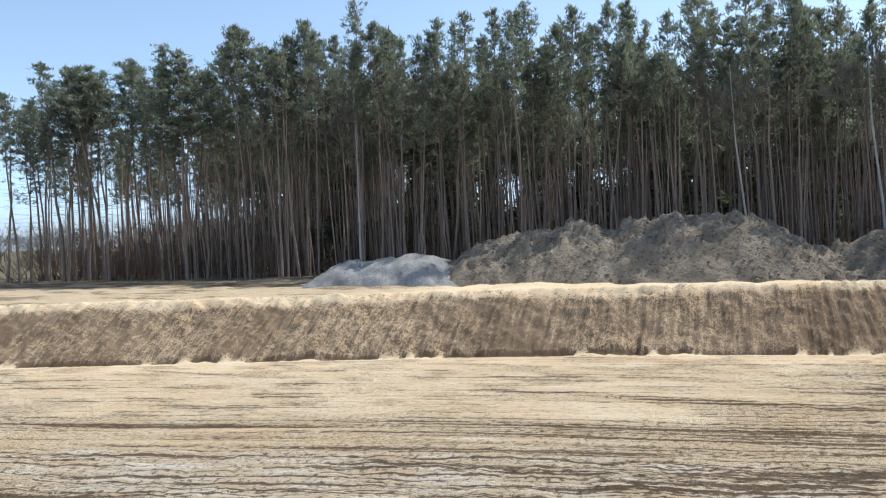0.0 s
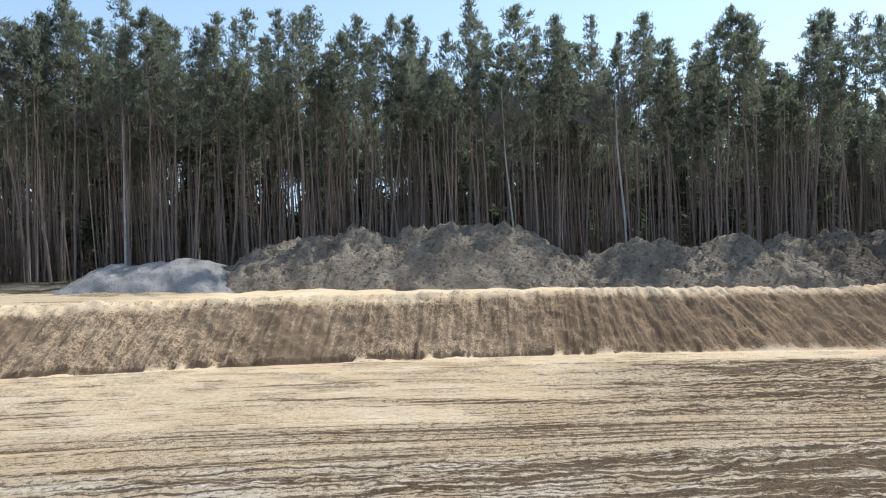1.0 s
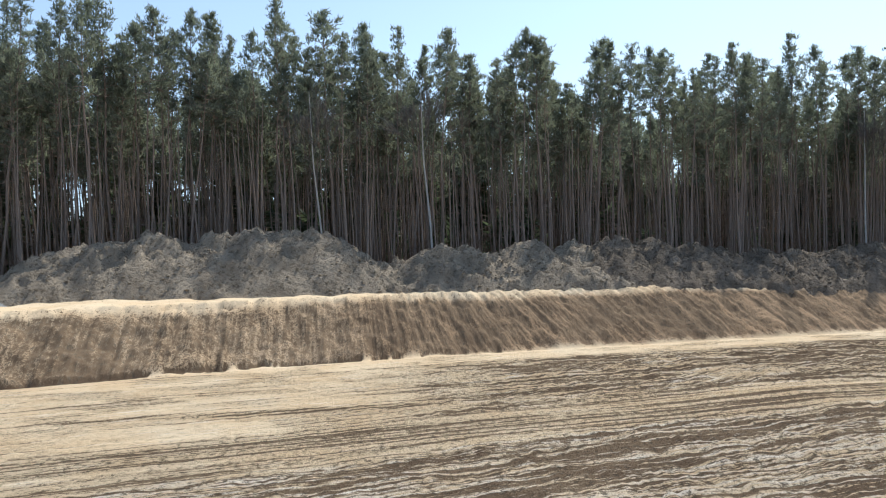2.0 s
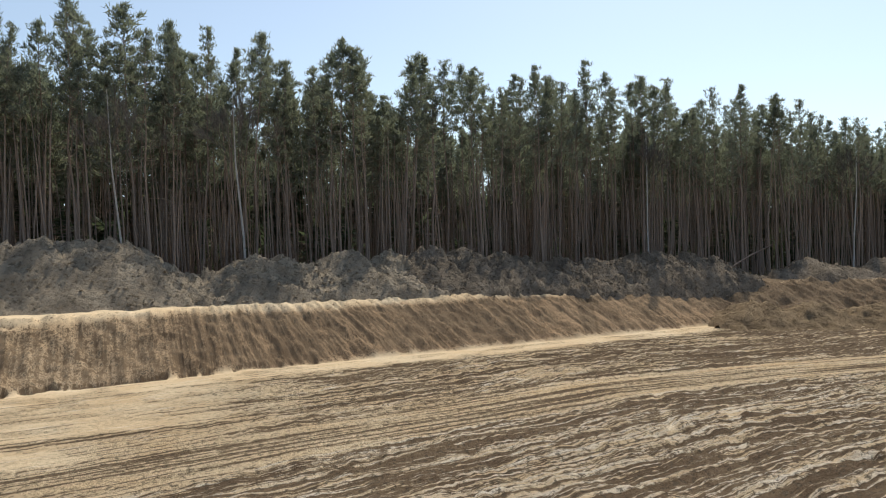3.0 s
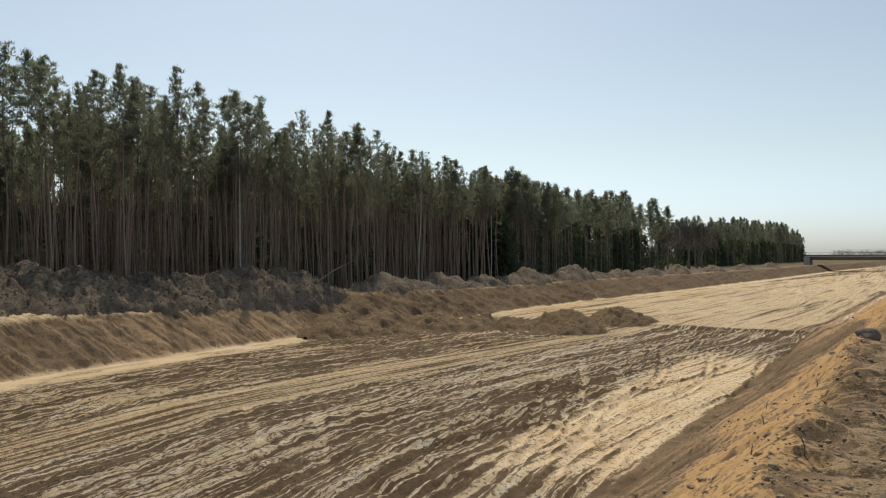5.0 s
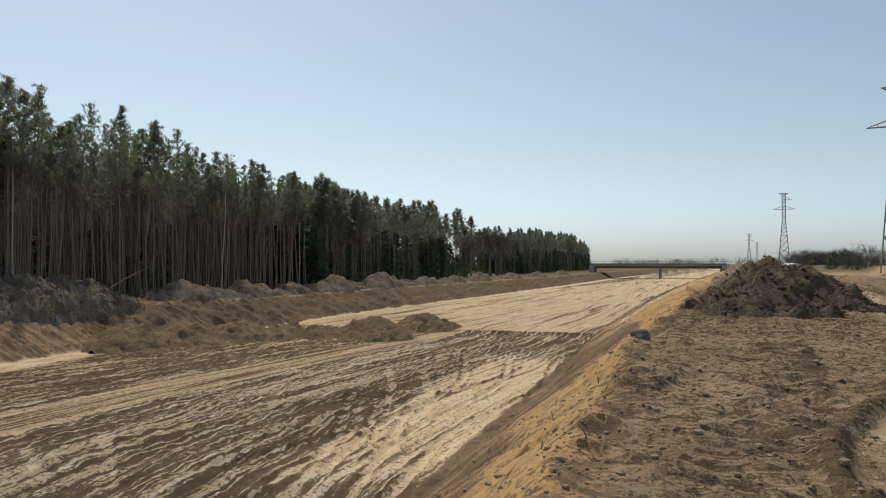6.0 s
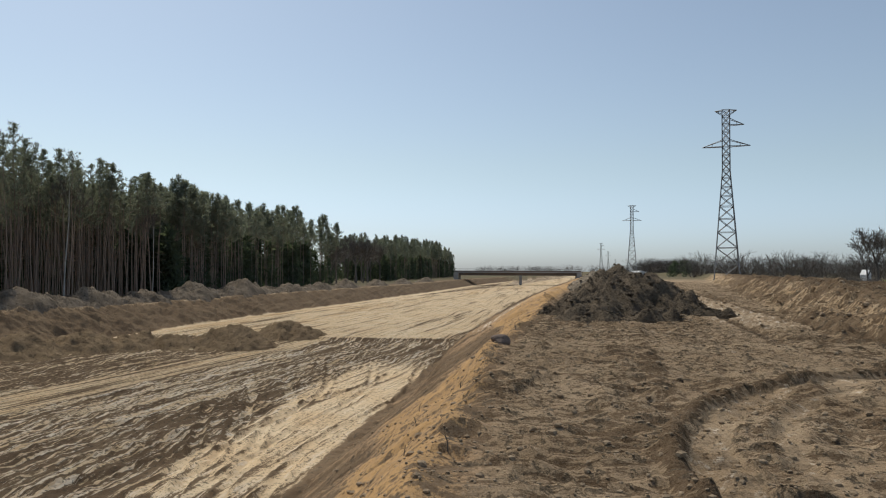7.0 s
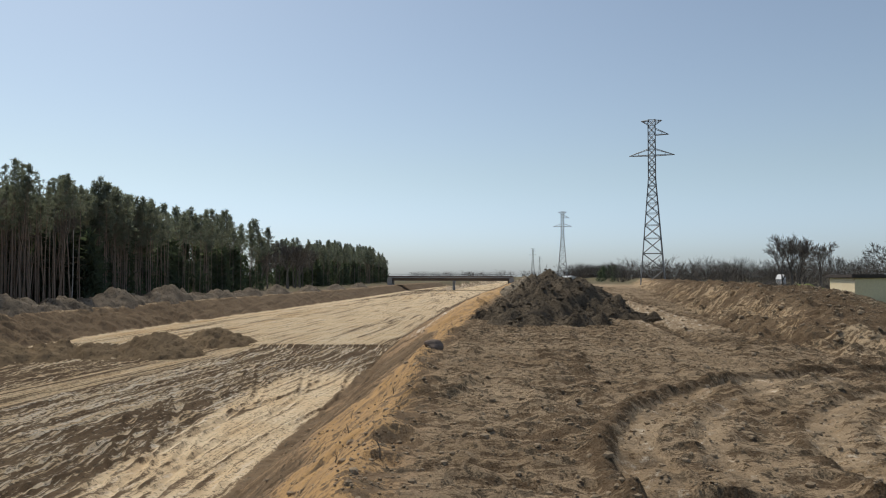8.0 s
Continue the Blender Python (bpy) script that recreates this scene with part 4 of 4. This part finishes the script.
first = pylon()
first.matrix_basis = pose(115, -30.2, -0.3, 0, 0, -14)
for x, heading in ((276, 7.88), (640, 5.55), (900, 6.09), (1500, 6.62)):
    copy_thing(first, pose(x, -x * math.tan(radians(heading)), -0.5, 0, 0, -10))


# ---- shed ----
def shed():
    s = new("shed")
    tagged(s, "long low cream-rendered shed with a dark flat roof", "shed")
    part("wall", box_mesh("wall", (6.4, 10, 3.0), M_RENDER, (3.2, -5, 0.9), 0.02), s)
    part("roof", box_mesh("roof", (6.9, 10.5, 0.26), M_ROOF, (3.2, -5, 2.53), 0.03), s, "dark felt roof with a deep edge")
    s.matrix_basis = pose(54, -29, -0.85, 0, 0, -12)
    return s


shed()


# ---- boulder on the bank's edge ----
def boulder(x, y, size, seed):
    bm = bmesh.new()
    bmesh.ops.create_icosphere(bm, subdivisions=3, radius=size)
    for v in bm.verts:
        n = noise.noise(v.co * (2.2 / size) * 0.5 + Vector((seed, 0, 0)))
        v.co *= 1 + 0.35 * n
        v.co.z *= 0.8
    me = bpy.data.meshes.new("boulder")
    bm.to_mesh(me)
    bm.free()
    me.materials.append(M_ROCK)
    ob = new("boulder", me)
    ob.location = (x, y, float(land(x, y)) + size * 0.6)
    return tagged(ob, "brown boulder on the edge of the bank", "boulder")


boulder(15.4, 0.62, 0.19, 2)


# ---- loose clods ----
def lump_shape(seed):
    bm = bmesh.new()
    bmesh.ops.create_icosphere(bm, subdivisions=1, radius=1.0)
    for v in bm.verts:
        v.co *= 1 + 0.5 * noise.noise(v.co * 1.3 + Vector((seed * 3.1, 0, 0)))
        v.co.z *= 0.7
    out = np.array([v.co[:] for v in bm.verts]), np.array([[v.index for v in f.verts] for f in bm.faces])
    bm.free()
    return out


LUMPS = [lump_shape(i) for i in range(4)]


def clods(label, count, xs, ys, sizes, mat):
    x = tree_rng.uniform(0, 1, count) ** 1.4 * (xs[1] - xs[0]) + xs[0]
    y = tree_rng.uniform(*ys, count)
    z = land(x, y) + soil_and_relief(x, y)[0]
    s = sizes[0] * (1 - tree_rng.uniform(0, 0.97, count)) ** -0.45
    s = np.minimum(s, sizes[1])
    rows = [(k % 4, x[k], y[k], z[k] + 0.2 * s[k], s[k], s[k], k * 1.7, 0) for k in range(count)]
    ob = new("loose_clods", mesh_of("loose_clods", *scatter(LUMPS, rows), mat))
    return tagged(ob, label, "clods", kind="stuff")


def heap_clods(label, mound, count, sizes, mat, seed):
    """Clods strewn over the surface of a heap."""
    rng = np.random.default_rng(seed)
    co = np.zeros(len(mound.data.vertices) * 3, np.float32)
    mound.data.vertices.foreach_get("co", co)
    co = co.reshape(-1, 3)[rng.integers(0, len(co) // 3, count)] + np.array(mound.location)
    s = np.minimum(sizes[0] * (1 - rng.uniform(0, 0.97, count)) ** -0.5, sizes[1])
    rows = [(k % 4, p[0] + rng.uniform(-0.1, 0.1), p[1] + rng.uniform(-0.1, 0.1), p[2] + 0.1 * q, q, q * 0.9, k * 1.7, 0) for k, (p, q) in enumerate(zip(co.tolist(), s.tolist()))]
    ob = new("loose_clods", mesh_of("loose_clods", *scatter(LUMPS, rows), mat))
    return tagged(ob, label, "clods", kind="stuff")


clods("small brown earth clods on the near bank", 16000, (4.4, 34), (-15, 0.9), (0.011, 0.055), M_CLOD)
clods("crumbs of sandy earth on the near slope", 3500, (4.6, 40), (0.8, 6.5), (0.012, 0.06), M_CLOD)
clods("grey-brown clods along the cut earth bank", 3500, (9, 48), (-17, -8.5), (0.025, 0.11), M_CLOD)
for i, mound in enumerate([o for o in scene.objects if o.name.startswith("topsoil_mound")]):
    heap_clods("dark clods on a topsoil pile", mound, 2500, (0.025, 0.10), mound.data.materials[0], 70 + i)
for i, mound in enumerate([o for o in scene.objects if o.name.startswith("earth_mound")][:4]):
    heap_clods("grey clods on an earth heap", mound, 5000, (0.03, 0.11), mound.data.materials[0], 80 + i)

# grassy slopes round the shed
heap("grass_mound", "green grassy earth slope against the shed wall", [(49.0, -32.5, 0.6), (51.0, -36.0, 0.9), (49.5, -40.0, 0.8)], M_GRASS, 6.0, 0.32, 0.3, 0.2, 61)
heap("grass_mound", "dark overgrown earth slope beside the shed", [(63.5, -30.0, 0.5), (67.0, -31.2, 0.8)], M_GRASS, 5.0, 0.34, 0.3, 0.5, 62)


def stalk(x, y, tall, turn):
    """A dry broken weed stem with a few side twigs."""
    pieces = [tube([(0, 0, -0.04), (0.02, 0.01, tall * 0.5), (0.06, 0.0, tall)], [0.008, 0.006, 0.003], 4)]
    for k in range(4):
        h, a = tall * (0.35 + 0.15 * k), 1.9 * k
        pieces.append(tube([(0.03, 0, h), (0.03 + 0.25 * tall * math.cos(a), 0.25 * tall * math.sin(a), h + 0.2 * tall)], [0.004, 0.002], 3))
    ob = new("dry_stalk", mesh_of("dry_stalk", *merged(pieces), M_TWIG))
    ob.matrix_basis = pose(x, y, float(land(x, y) + soil_and_relief(np.array([x]), np.array([y]))[0][0]), 4, -6, turn)
    return tagged(ob, "dry broken weed stalk on the bank edge", "plant", "dry weeds on the bank")


for x, y, tall in ((6.6, 0.75, 0.16), (7.4, 1.3, 0.12), (10.2, 1.6, 0.16), (13.0, 2.0, 0.15), (11.4, 1.1, 0.12), (17.5, 1.2, 0.2), (9.0, 2.2, 0.14), (20.0, 0.4, 0.18)):
    stalk(x, y, tall, 80 * x)


def far_house(x, y, wide, tall, wall, label):
    house = new("far_house")
    part("wall", box_mesh("wall", (wide, wide * 0.7, tall), wall, (0, 0, tall / 2)), house)
    bm = bmesh.new()
    w, d = wide * 0.56, wide * 0.42
    low = [bm.verts.new(p) for p in ((-w, -d, tall + 0.01), (w, -d, tall + 0.01), (w, d, tall + 0.01), (-w, d, tall + 0.01))]
    ridge = [bm.verts.new(p) for p in ((-w, 0, tall * 1.5), (w, 0, tall * 1.5))]
    for f in ((low[0], low[1], ridge[1], ridge[0]), (low[2], low[3], ridge[0], ridge[1]), (low[1], low[2], ridge[1]), (low[3], low[0], ridge[0]), (low[3], low[2], low[1], low[0])):
        bm.faces.new(f)
    me = bpy.data.meshes.new("roof")
    bm.to_mesh(me)
    bm.free()
    me.materials.append(M_WHITE)
    part("roof", me, house, "pale sheet metal roof")
    house.matrix_basis = pose(x, y, float(land(x, y, False)), 0, 0, 20)
    return tagged(house, label, "house")


far_house(297, -43.5, 5.5, 1.3, M_WHITE, "small white hut with a pale roof far off in the field")
far_house(330, -58.0, 6.0, 1.9, M_WHITE, "low white outbuilding far off among trees")
far_house(128, -56.0, 1.3, 1.7, M_WHITE, "small pale hut half hidden in the scrub")
